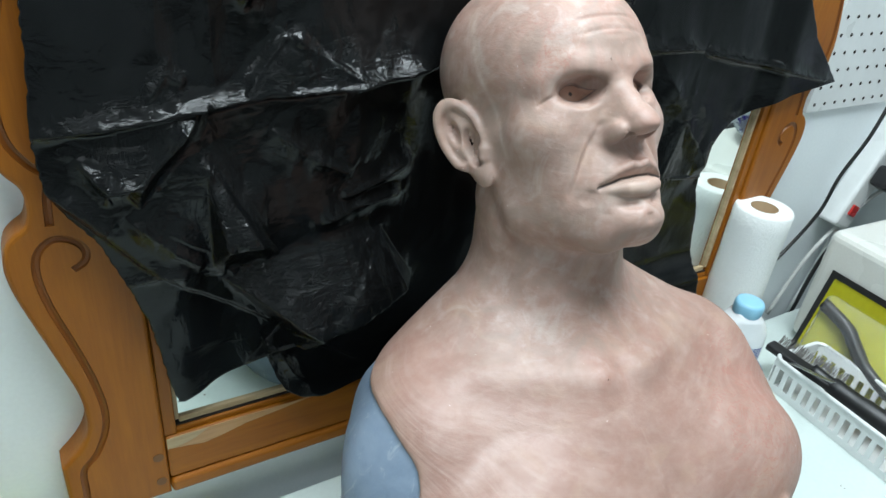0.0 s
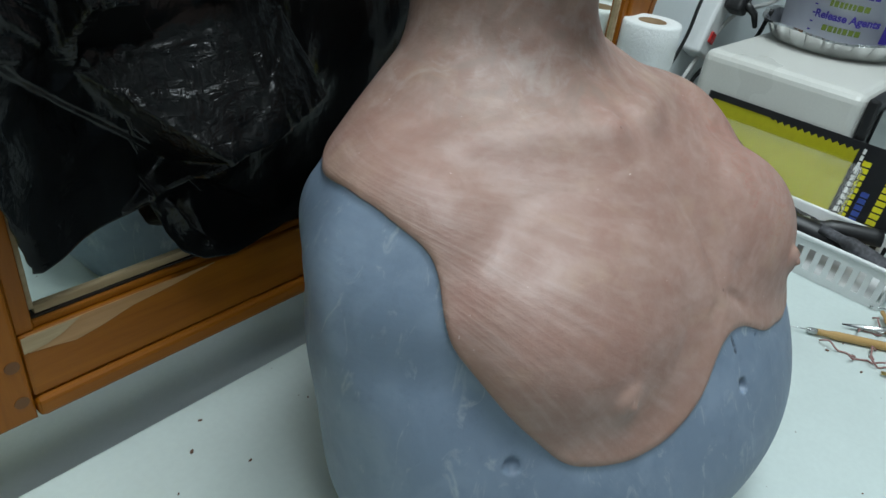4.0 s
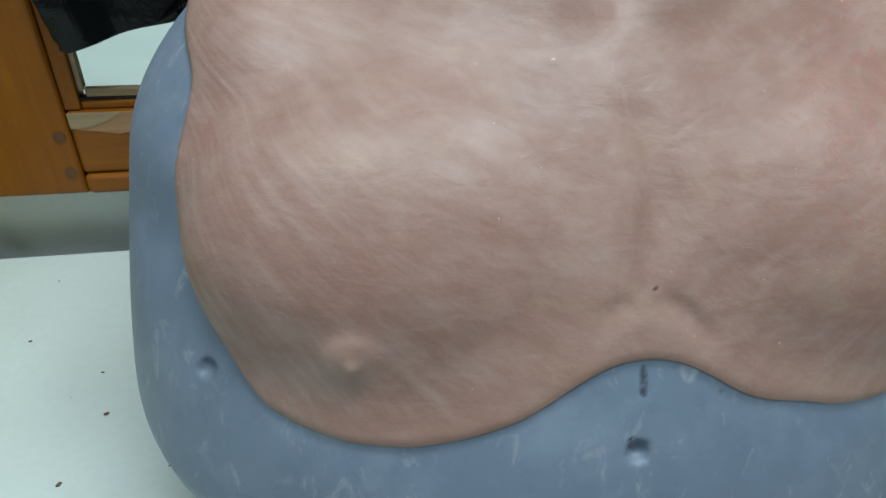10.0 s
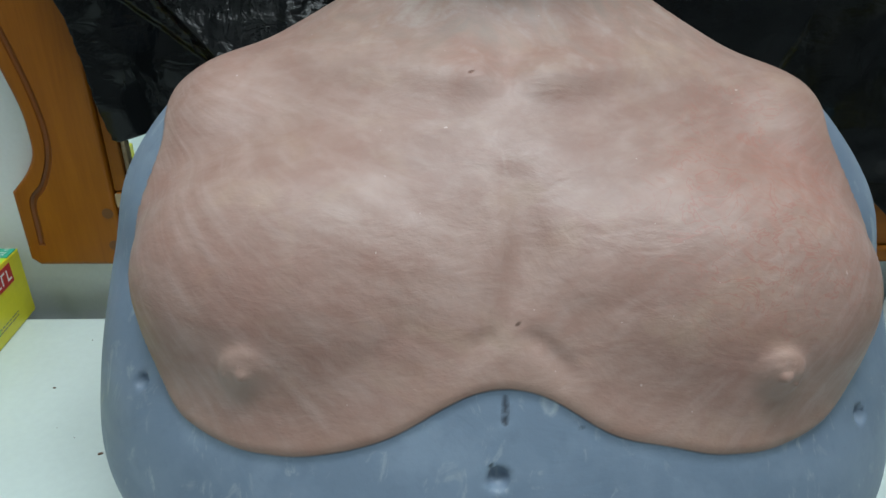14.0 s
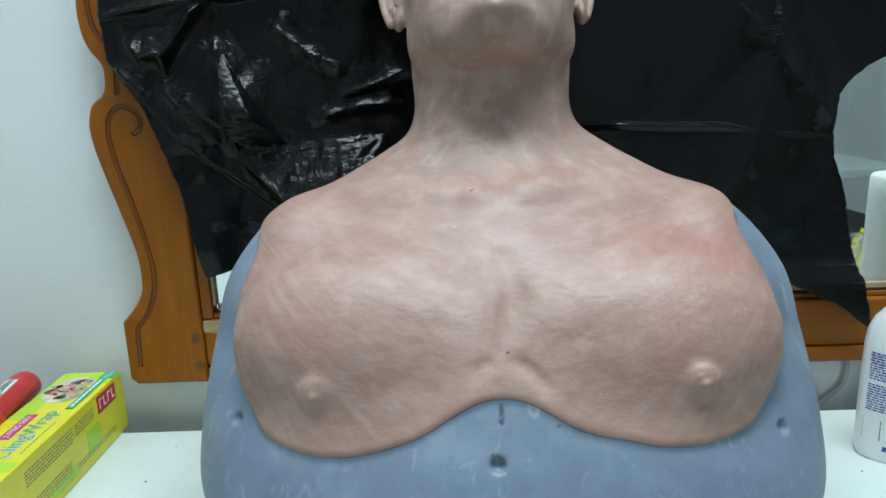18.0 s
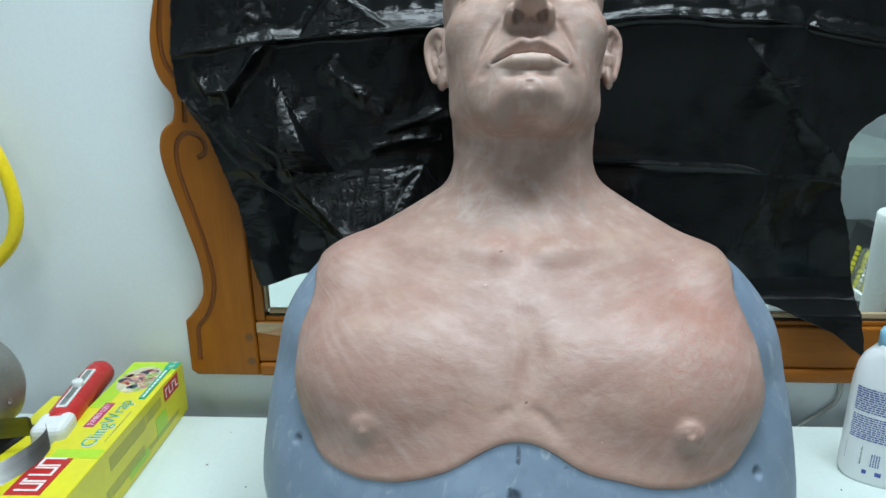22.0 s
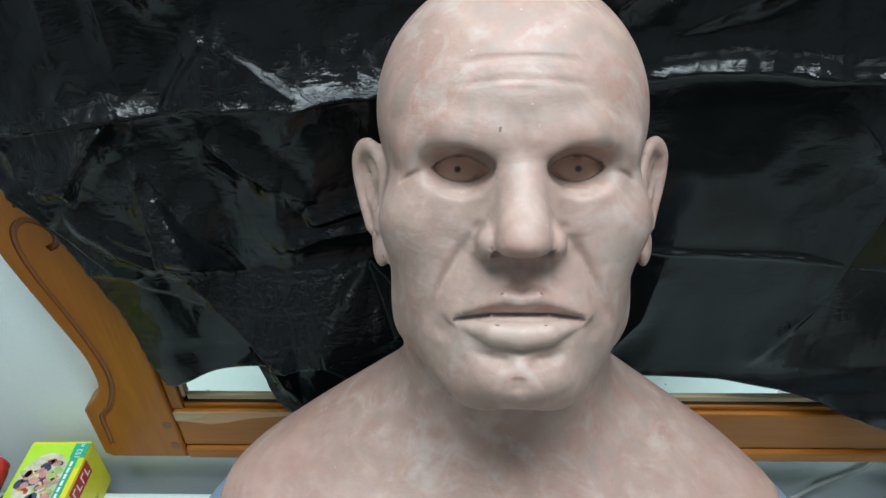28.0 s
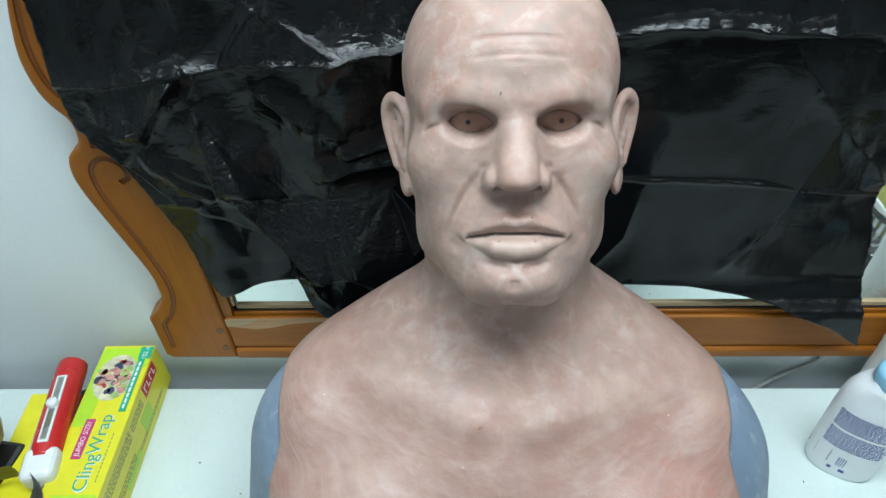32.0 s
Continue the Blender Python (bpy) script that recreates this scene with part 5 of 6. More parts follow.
def grooming_blade():
    b = thing("grooming_blade", pose(-0.5055, 0.108, 0.8205, 0, 0, 9.2), "steel loop grooming blade with a red and white grip", "tool")
    grip = [(0, 0.09, 0), (0, 0.088, 0), (0, 0.07, 0.001), (0, 0.03, 0.002), (0, -0.02, 0.002), (0, -0.045, 0.0)]
    part("grip", tube(smooth_line(grip, 5), [0.010] * 3 + [0.0165] * 4 + [0.0175] * 19, 20), RED, b, smooth=True)
    part("slot_rim", box(-0.005, 0.007, -0.032, 0.060, 0.0172, 0.0196, 0.0009), WHITE, b)
    part("slot", box(-0.0025, 0.0045, -0.029, 0.057, 0.0190, 0.0199), STEEL, b)
    part("slide_button", lathe([(0.0065, 0), (0.0065, 0.005), (0.005, 0.0065), (0, 0.0068)], 20, m=pose(0.001, 0.018, 0.0199)), WHITE, b, smooth=True)
    for k in range(3):
        part("stud", lathe([(0.0028, 0), (0.0028, 0.0008), (0, 0.0008)], 16, m=pose(-0.0095, -0.025 + 0.034 * k, 0.0142, 0, -33, 0)), WHITE_PRINT, b)
    part("side_trim", tube(smooth_line([(-0.0165, 0.085, -0.002), (-0.0178, 0.03, 0.0), (-0.0185, -0.045, 0.0)], 5), 0.0035, 10), WHITE, b, smooth=True)
    part("ferrule", box(-0.019, 0.019, -0.074, -0.034, -0.013, 0.016, 0.008, 3), WHITE, b, "white plastic ferrule")
    here = b.matrix_basis.inverted()
    loop = [here @ Vector((x, y, 0.8345)) for x, y in ((-0.492, 0.036), (-0.480, 0.018), (-0.480, -0.012), (-0.496, -0.050), (-0.530, -0.085), (-0.575, -0.098), (-0.610, -0.075), (-0.620, -0.020), (-0.585, 0.020), (-0.525, 0.042), (-0.510, 0.040))]
    bm = bmesh.new()
    line = smooth_line(loop, 8)
    rows = [[bm.verts.new((p.x, p.y, p.z + dz)) for dz in (-0.012, 0.012)] for p in line]
    for a, c in zip(rows, rows[1:]):
        bm.faces.new((a[0], c[0], c[1], a[1]))
    bmesh.ops.solidify(bm, geom=bm.faces[:], thickness=0.0008)
    part("blade", bm, BAND_STEEL, b, "bent brushed steel band", smooth=True)


grooming_blade()


# ---- powder bottle ----
def powder_bottle():
    b = thing("powder_bottle", pose(0.423, 0.106, TOP, 0, 0, -30), "white plastic powder bottle with a pale blue cap", "bottle")
    bm = bmesh.new()
    prof = ((0.0, 0.0002, 0.92), (0.003, 0.0002, 0.95), (0.008, 0.0, 1.0), (0.100, 0.0, 1.0), (0.128, 0.0, 0.985), (0.146, 0.0, 0.93), (0.158, 0.0, 0.82), (0.166, 0.0, 0.66), (0.171, 0.0, 0.56), (0.174, 0.0, 0.50), (0.178, 0.0, 0.49))
    rings = []
    for z, _, k in prof:
        rx, ry = 0.0405 * k, 0.0260 + 0.0
        ry = 0.0265 * k if k > 0.6 else 0.0405 * k
        ry = ry if k > 0.85 else max(ry, 0.0405 * k * (0.65 + 0.35 * min(1, (0.85 - k) / 0.3)))
        ring = []
        for i in range(48):
            a = 2 * math.pi * i / 48
            ca, sa = math.cos(a), math.sin(a)
            ring.append(bm.verts.new((rx * math.copysign(abs(ca) ** 0.8, ca), ry * math.copysign(abs(sa) ** 0.8, sa), z + 0.0002)))
        rings.append(ring)
    for p, q in zip(rings, rings[1:]):
        for i in range(48):
            bm.faces.new((p[i], p[(i + 1) % 48], q[(i + 1) % 48], q[i]))
    bm.faces.new(rings[0][::-1])
    bm.faces.new(rings[-1])
    b.scale = (0.93, 0.93, 0.92)
    body = part("body", bm, stuff("bottle_white", (0.82, 0.84, 0.85), 0.30, vary=0.04), b, smooth=True)
    part("cap", lathe([(0, 0.174), (0.0205, 0.174), (0.0212, 0.176), (0.0212, 0.190), (0.0195, 0.1945), (0.016, 0.196), (0, 0.196)], 40), PALE_BLUE, b, "pale blue screw cap", smooth=True)
    rng = random.Random(3)
    bm = bmesh.new()

    def on_front(x, z):
        k = min(1, abs(x) / 0.0404)
        return -0.0266 * (1 - k ** 2.5) ** 0.4 - 0.0002

    def dash(x0, x1, z0, z1):
        vs = [bm.verts.new((x, on_front(x, z), z)) for x, z in ((x0, z0), (x1, z0), (x1, z1), (x0, z1))]
        bm.faces.new(vs)

    for row in range(22):
        z = 0.124 - row * 0.0029 - (0.004 if row > 10 else 0)
        x = -0.033 + rng.uniform(0, 0.001)
        while x < 0.031:
            s = rng.uniform(0.0015, 0.006)
            dash(x, min(x + s, 0.032), z, z + 0.0016)
            x += s + 0.0010
    part("label_text", bm, BLUE_PRINT, body, "rows of small blue unreadable print")
    bm = bmesh.new()
    z = 0.026
    while z < 0.050:
        s = rng.choice((0.0005, 0.0009, 0.0014))
        dash(-0.034, -0.017, z, z + s)
        z += s + rng.choice((0.0006, 0.001))
    part("barcode", bm, BLACK_PRINT, body)
    bm = bmesh.new()
    dash(-0.014, 0.006, 0.0145, 0.0200)
    part("blue_mark", bm, BLUE_PRINT, body)
    bm = bmesh.new()
    for k in range(4):
        x = -0.007 + k * 0.0026
        z = 0.026
        while z < 0.043:
            s = rng.uniform(0.001, 0.004)
            dash(x, x + 0.0012, z, z + s)
            z += s + 0.0008
    part("side_text", bm, BLUE_PRINT, body)


powder_bottle()


# ---- kitchen paper ----
def paper_roll():
    r = thing("paper_towel_roll", (0.517, 0.190, TOP), "white embossed paper towel roll standing on end beside the mirror", "paper towel")
    bm = bmesh.new()
    prof = [(0.019, 0.0002), (0.0395, 0.0002), (0.0408, 0.004)] + [(0.0415 + 0.0004 * math.sin(k * 1.7), 0.01 + 0.0255 * k) for k in range(10)] + [(0.0415, 0.262), (0.0392, 0.2655), (0.033, 0.2665), (0.024, 0.2660), (0.0195, 0.2645)]
    part("paper", lathe(prof, 56, bm), PAPER, r, smooth=True)
    part("core", lathe([(0.0195, 0.002), (0.0195, 0.2650), (0.0178, 0.2650), (0.0178, 0.002)], 36), CARDBOARD, r, "brown cardboard core", smooth=True)
    bm = bmesh.new()
    rows = []
    for k in range(14):
        z = 0.003 + 0.0195 * k
        rows.append([bm.verts.new((0.0421 * math.cos(a), 0.0421 * math.sin(a), z)) for a in (-0.9, -0.7, -0.5)] + [bm.verts.new((0.0421 * math.cos(-0.5) + 0.010, 0.0421 * math.sin(-0.5) + 0.004 + 0.003 * math.sin(k * 1.3), z))])
    for a, b in zip(rows, rows[1:]):
        for i in range(3):
            bm.faces.new((a[i], a[i + 1], b[i + 1], b[i]))
    bmesh.ops.solidify(bm, geom=bm.faces[:], thickness=0.0003)
    part("loose_end", bm, PAPER, r, smooth=True)


paper_roll()


# ---- the wall beside the mirror ----
peg = thing("pegboard", (0.0, 0.0, 0.0), "white pegboard panel with rows of holes on the wall", "pegboard")
bm = bmesh.new()
px0, px1, pz0, pz1, pitch = 0.615, 1.30, 1.130, 1.70, 0.0254
part("panel", box(px0, px1, WALL_Y - 0.006, WALL_Y - 0.0005, pz0, pz1, 0.0008), WHITE, peg)
hole = bpy.data.meshes.new("hole")
hb = lathe([(0, 0.0), (0.0026, 0.0), (0.0026, 0.0006)], 10)
hb.transform(pose(0, 0, 0, 90, 0, 0))
hb.to_mesh(hole)
hb.free()
hole.materials.append(DARK_LINE)
for i in range(12):
    for j in range(14):
        h = new("peg_hole", hole)
        h.parent = peg
        h.location = (px0 + 0.014 + i * pitch, WALL_Y - 0.0062, pz0 + 0.012 + j * pitch)

# power board with plugs, screwed to the wall at a slant
strip = thing("power_board", pose(0.800, 0.2265, 0.915, 0, 24, 0), "white power board with black and white plugs, fixed aslant", "power strip")
part("housing", box(-0.028, 0.028, -0.018, 0.018, 0.0, 0.34, 0.006, 3), WHITE, strip)
part("switch", box(-0.012, 0.012, -0.0215, -0.0175, 0.025, 0.045, 0.002), RED, strip, "red rocker switch")
for k, mt in enumerate((BLACK, BLACK, WHITE, CABLE_GREY)):
    pl = part("plug", box(-0.018, 0.022, -0.050, -0.0182, 0.085 + k * 0.055, 0.122 + k * 0.055, 0.007, 3), mt, strip)
    part("plug_neck", tube([(0.0, -0.048, 0.103 + k * 0.055), (0.02, -0.062, 0.095 + k * 0.055), (0.042, -0.066, 0.080 + k * 0.055)], [0.007, 0.006, 0.004], 10), mt, pl, smooth=True)


def cable(points, radius, mt, label, seg=10):
    return tagged(link_bm("cable", tube(smooth_line(points, 8), radius, seg), mt, True), label, "cable")


cable([(0.835, 0.236, 1.33), (0.800, 0.215, 1.20), (0.760, 0.205, 1.10), (0.738, 0.215, 1.02), (0.742, 0.225, 0.95), (0.700, 0.232, 0.88), (0.62, 0.236, 0.80), (0.585, 0.2385, 0.70)], 0.0030, BLACK, "thick black power cable hanging down the wall")
cable([(0.90, 0.15, 1.06), (0.93, 0.16, 1.01), (0.88, 0.20, 0.985), (0.82, 0.215, 0.93), (0.76, 0.222, 0.86), (0.72, 0.230, 0.74)], 0.0035, CABLE_GREY, "pale grey plug cable beside the power board")
cable([(0.92, 0.15, 1.12), (0.99, 0.15, 1.10), (1.00, 0.16, 1.02), (0.93, 0.19, 0.99), (0.86, 0.225, 0.97), (0.80, 0.236, 0.72)], 0.0035, WHITE, "white plug cable looped behind the microwave")
cable([(0.90, 0.15, 1.00), (0.90, 0.17, 0.93), (0.83, 0.222, 0.87), (0.80, 0.232, 0.70)], 0.0038, BLACK, "black plug cable behind the microwave")
cable([(0.445, 0.2405, 0.808), (0.444, 0.2395, 0.775), (0.432, 0.2400, 0.757), (0.40, 0.2400, 0.730), (0.37, 0.2400, 0.69)], 0.0028, CABLE_GREY, "thin grey cable behind the workbench edge")


# ---- microwave with a tray and a tub on it ----
def microwave():
    mw = thing("microwave", pose(0.676, 0.165, TOP, 0, 0, -3.0), "white microwave oven with a dark glass door", "microwave")
    part("case", box(0.0, 0.44, -0.245, 0.0, 0.010, 0.213, 0.016, 4), ENAMEL, mw)
    part("front_frame", box(0.002, 0.438, -0.262, -0.2455, 0.012, 0.211, 0.004), BLACK, mw, "black front frame")
    part("door_glass", box(0.018, 0.32, -0.2655, -0.2625, 0.028, 0.196, 0.001), stuff("dark_glass", (0.02, 0.021, 0.022), 0.08, vary=0.2), mw)
    part("control_panel", box(0.33, 0.43, -0.2650, -0.2625, 0.028, 0.196, 0.001), BLACK, mw)
    for x in (0.03, 0.41):
        for y in (-0.22, -0.03):
            part("foot", lathe([(0.010, 0.0002), (0.012, 0.0098), (0, 0.0098)], 14, m=pose(x, y, 0)), RUBBER, mw)


microwave()


def foil_tray():
    t = thing("foil_tray", (0.945, 0.045, TOP + 0.2135), "crinkled aluminium foil tray on top of the microwave", "foil tray")
    bm = bmesh.new()
    rings = []
    for r, z, wav in ((0.0, 0.0004, 0), (0.098, 0.0004, 0), (0.103, 0.004, 0.002), (0.116, 0.028, 0.0035), (0.124, 0.030, 0.0016), (0.1245, 0.027, 0.001), (0.1225, 0.0285, 0.001)):
        if r == 0:
            rings.append([bm.verts.new((0, 0, z))])
            continue
        ring = []
        for i in range(144):
            a = 2 * math.pi * i / 144
            rr = r + wav * (1 if (i // 3) % 2 else -1) * 0.5 + 0.003 * math.sin(3 * a + 1)
            ring.append(bm.verts.new((rr * math.cos(a), 0.82 * rr * math.sin(a), z + 0.0025 * math.sin(5 * a) * (z / 0.03))))
        rings.append(ring)
    for p, q in zip(rings, rings[1:]):
        for i in range(144):
            j = (i + 1) % 144
            bm.faces.new((p[0], q[i], q[j]) if len(p) == 1 else (p[i], p[j], q[j], q[i]))
    t.scale = (1.2, 1.2, 1.1)
    part("tray", bm, FOIL, t)


foil_tray()


def mixing_tub():
    t = thing("mixing_tub", (0.965, 0.042, TOP + 0.2145), "translucent plastic mixing tub with printed product kinds", "tub")
    m, nt, p = nodes_of("cloudy_polythene")
    f = noise_of(nt, 18, 4)
    nt.links.new(ramp(nt, f, ((0.3, (0.50, 0.52, 0.60)), (0.7, (0.66, 0.68, 0.74)))).outputs[0], p.inputs["Base Color"])
    p.inputs["Roughness"].default_value = 0.35
    p.inputs["Transmission Weight"].default_value = 0.25
    prof = [(0.0, 0.0004), (0.076, 0.0004), (0.080, 0.004), (0.090, 0.150), (0.094, 0.150), (0.094, 0.158), (0.0905, 0.159), (0.0880, 0.150), (0.0785, 0.006), (0.0, 0.004)]
    body = part("body", lathe(prof, 56), m, t, smooth=True)
    part("rim", lathe([(0.0942, 0.147), (0.0965, 0.148), (0.0965, 0.158), (0.0942, 0.1595), (0.0935, 0.153), (0.0942, 0.147)], 56), m, t, smooth=True)

    t.scale = (1.28, 1.28, 1.28)

    def wrapped(text, z, size, a0, mt):
        ob = letters("product_line", text, size, Matrix.Identity(4), mt, body, bold=0.00045)
        ob.matrix_basis = Matrix.Identity(4)
        for v in ob.data.vertices:
            r = 0.0802 + 0.010 * (z + v.co.y) / 0.15 + 0.0004
            a = a0 + v.co.x / 0.085
            v.co = (r * math.cos(a), r * math.sin(a), z + v.co.y)

    green = stuff("olive_print", (0.16, 0.22, 0.03), 0.4)
    violet = stuff("violet_print", (0.05, 0.03, 0.30), 0.4)
    lines = ("Liquid Rubber", "Liquid Plastics", "Rigid Foams", "Flexible Foams", "", "", "Release Agents", "")
    rng = random.Random(4)
    a0 = radians(-170)
    for k, line in enumerate(lines):
        z = 0.132 - k * 0.0150
        mt = green if k % 2 else violet
        if line:
            wrapped(line, z, 0.0130, a0, mt)
        else:
            bm = bmesh.new()
            a = a0 - 0.30
            while a < a0 + 0.26:
                s = rng.uniform(0.03, 0.08)
                r = 0.0806 + 0.010 * z / 0.15
                vs = [bm.verts.new((r * math.cos(q), r * math.sin(q), zz)) for q, zz in ((a, z - 0.003), (a + s, z - 0.003), (a + s, z + 0.004), (a, z + 0.004))]
                bm.faces.new(vs)
                a += s + 0.02
            part("print_bars", bm, mt, body)
    for (b0, b1, z0, z1, mt) in ((0.55, 1.15, 0.020, 0.052, violet), (0.62, 1.10, 0.086, 0.105, YELLOW_CARD), (0.50, 1.15, 0.060, 0.078, violet)):
        bm = bmesh.new()
        rows = []
        for i in range(9):
            a = a0 + b0 + (b1 - b0) * i / 8
            rows.append([bm.verts.new(((0.0806 + 0.010 * z / 0.15) * math.cos(a), (0.0806 + 0.010 * z / 0.15) * math.sin(a), z)) for z in (z0, z1)])
        for u, w in zip(rows, rows[1:]):
            bm.faces.new((u[0], w[0], w[1], u[1]))
        part("maker_mark", bm, mt, body)
    bm = bmesh.new()
    for k in range(12):
        z, a = 0.020 + k * 0.0105, a0 - 0.52
        r = 0.0806 + 0.010 * z / 0.15
        bm.faces.new([bm.verts.new((r * math.cos(q), r * math.sin(q), zz)) for q, zz in ((a, z), (a + 0.05, z), (a + 0.05, z + 0.0018), (a, z + 0.0018))])
    part("scale_marks", bm, violet, body)


mixing_tub()


# ---- trowel in its blister pack, leaning on the microwave ----
def blister_pack():
    b = thing("trowel_pack", pose(0.630, -0.035, TOP, 0, 11, -3.0), "black and yellow carded trowel in a clear blister", "tool pack")
    # local: x is the thickness, y runs along the card, z up
    part("card", box(0.0, 0.0016, -0.150, 0.170, 0.0004, 0.158, 0.0004), BLACK, b, "black backing card")
    bm = bmesh.new()
    top = [(y / 1000, 0.148 - (0.005 if (i % 2) else 0.0)) for i, y in enumerate(range(-60, 164, 5))]
    outline = [(-0.060, 0.040), (-0.060, 0.148)] + top + [(0.162, 0.004), (0.05, 0.004)]
    bm.faces.new([bm.verts.new((-0.0004, y, z)) for y, z in outline])
    bmesh.ops.triangulate(bm, faces=bm.faces[:])
    part("yellow_print", bm, stuff("pack_yellow", (0.40, 0.38, 0.012), 0.3), b, "yellow print with a saw-toothed edge")
    part("trowel_handle", tube(smooth_line([(-0.010, 0.150, 0.108), (-0.012, 0.10, 0.095), (-0.012, 0.055, 0.062), (-0.011, 0.00, 0.042), (-0.010, -0.055, 0.036)], 6), [0.010] * 6 + [0.0105] * 6 + [0.009] * 13, 14), RUBBER, b, "black handle", smooth=True)
    m, nt, p = nodes_of("clear_blister")
    p.inputs["Base Color"].default_value = (0.95, 0.96, 0.95, 1)
    p.inputs["Roughness"].default_value = 0.12
    p.inputs["Transmission Weight"].default_value = 0.93
    p.inputs["IOR"].default_value = 1.2
    n = noise_of(nt, 34, 4, 0.6, distort=1.2)
    bumped(nt, p, ((n, 0.7, 0.006),))
    sh = part("blister", box(-0.024, -0.0008, -0.080, 0.150, 0.012, 0.128, 0.010, 3), m, b, "clear plastic bubble")
    sh.visible_shadow = False
    rng = random.Random(9)
    for (y0, y1, z0, rows, mt) in ((-0.083, -0.072, 0.135, 11, YELLOW_CARD), (-0.098, -0.088, 0.095, 9, BLUE_PRINT), (-0.122, -0.110, 0.120, 10, YELLOW_CARD), (-0.070, -0.066, 0.150, 12, WHITE_PRINT)):
        bm = bmesh.new()
        for k in range(rows):
            z = z0 - k * 0.0095
            box(-0.0006, -0.0001, y0, y1, z - 0.0072, z, bm=bm)
        part("print_column", bm, mt, b, "column of unreadable print")


blister_pack()


# ---- basket of tools ----
def basket():
    b = thing("plastic_basket", pose(0.570, -0.062, TOP, 0, 0, -3.5), "white slotted plastic basket full of modelling tools", "basket")
    w, n, h = 0.050, 0.152, 0.056
    part("floor_panel", box(-w + 0.004, w - 0.004, -n + 0.006, n - 0.006, 0.0004, 0.003, 0.001), WHITE, b)
    for sx in (-1, 1):
        # long walls with slots: posts between a lower and an upper band
        x0 = sx * w
        bm = box(x0 - 0.0012, x0 + 0.0012, -n, n, 0.0004, 0.0115)
        part("lower_band", bm, WHITE, b)
        part("upper_band", box(x0 - 0.0012, x0 + 0.0012, -n, n, 0.042, h), WHITE, b)
        for k in range(19):
            y = -n + 0.008 + k * (2 * n - 0.016) / 18
            part("slat", box(x0 - 0.0012, x0 + 0.0012, y - 0.0037, y + 0.0037, 0.0115, 0.042), WHITE, b)
    for sy in (-1, 1):
        y0 = sy * n
        part("end_wall", box(-w, w, y0 - 0.0012, y0 + 0.0012, 0.0004, h, 0.0005), WHITE, b)
    pts = []
    for cx, cy, a0 in ((w, n, 0), (-w, n, 90), (-w, -n, 180), (w, -n, 270)):
        for k in range(6):
            a = radians(a0 + k * 18)
            pts.append((cx - math.copysign(0.012, cx) + 0.014 * math.cos(a), cy - math.copysign(0.012, cy) + 0.014 * math.sin(a), h))
    part("rim", tube(pts + [pts[0]], 0.0032, 8), WHITE, b, smooth=True)


basket()


def rod(name, label, a, z_turn, parts):
    """A tool lying along its own x axis at a, turned about z; parts: (name, points, radii, material)."""
    t = thing(name, Matrix.Translation(a) @ z_turn, label, "tool")
    for n2, pts, radii, mt in parts:
        part(n2, tube(smooth_line(pts, 4), radii, 10), mt, t, smooth=True)
    return t


def turn(rz, ry=0, rx=0):
    return Euler([radians(v) for v in (rx, ry, rz)]).to_matrix().to_4x4()


# wire brush and scrapers that lie in the basket
wb = thing("wire_brush", Matrix.Translation((0.556, -0.035, TOP + 0.046)) @ turn(-86, 2, 0), "worn black-handled wire brush lying in the basket", "brush")
part("handle", tube(smooth_line([(-0.085, 0, 0.010), (-0.05, 0, 0.006), (0.0, 0.0, 0.004), (0.06, 0.002, 0.002), (0.115, 0.004, -0.004)], 5), [0.010] * 5 + [0.014] * 5 + [0.0155] * 11, 12, flat=0.75), RUBBER, wb, smooth=True)
part("head", box(-0.155, -0.05, -0.011, 0.011, -0.001, 0.010, 0.003), BLACK, wb)
bm = bmesh.new()
rng = random.Random(5)
for k in range(150):
    x, y = rng.uniform(-0.150, -0.045), rng.uniform(0.009, 0.018)
    tube([(x, y, 0.004), (x + rng.uniform(-0.003, 0.003), y + 0.016 + rng.uniform(-0.003, 0.002), 0.014 + rng.uniform(-0.004, 0.004))], 0.0005, 4, bm)
tagged(part("bristles", bm, BRISTLE, wb, "dull steel bristles"), kind="stuff")
sc = thing("scraper", Matrix.Translation((0.585, -0.090, TOP + 0.040)) @ turn(-70, -4, 8), "paint-spattered scraper with a black handle in the basket", "scraper")
part("handle", tube(smooth_line([(0.0, 0, 0.004), (0.04, 0, 0.006), (0.09, 0, 0.004)], 5), [0.009] * 3 + [0.0125] * 8, 12, flat=0.7), RUBBER, sc, smooth=True)
part("blade", box(-0.075, 0.0, -0.022, 0.022, 0.003, 0.0042, 0.0004), STEEL, sc)
sp = thing("spattered_brush", Matrix.Translation((0.548, -0.165, TOP + 0.048)) @ turn(-100, 8, 0), "black brush crusted with pale plaster, hanging over the basket", "brush")
part("handle", tube(smooth_line([(-0.06, 0, 0.0), (-0.02, 0, 0.003), (0.03, 0.0, 0.002), (0.055, 0, -0.004)], 5), [0.007] * 5 + [0.011] * 11, 12, flat=0.7), stuff("crusted_black", (0.09, 0.09, 0.10), 0.7, vary=0.8, big=60, fine=200, bump=0.5), sp, smooth=True)
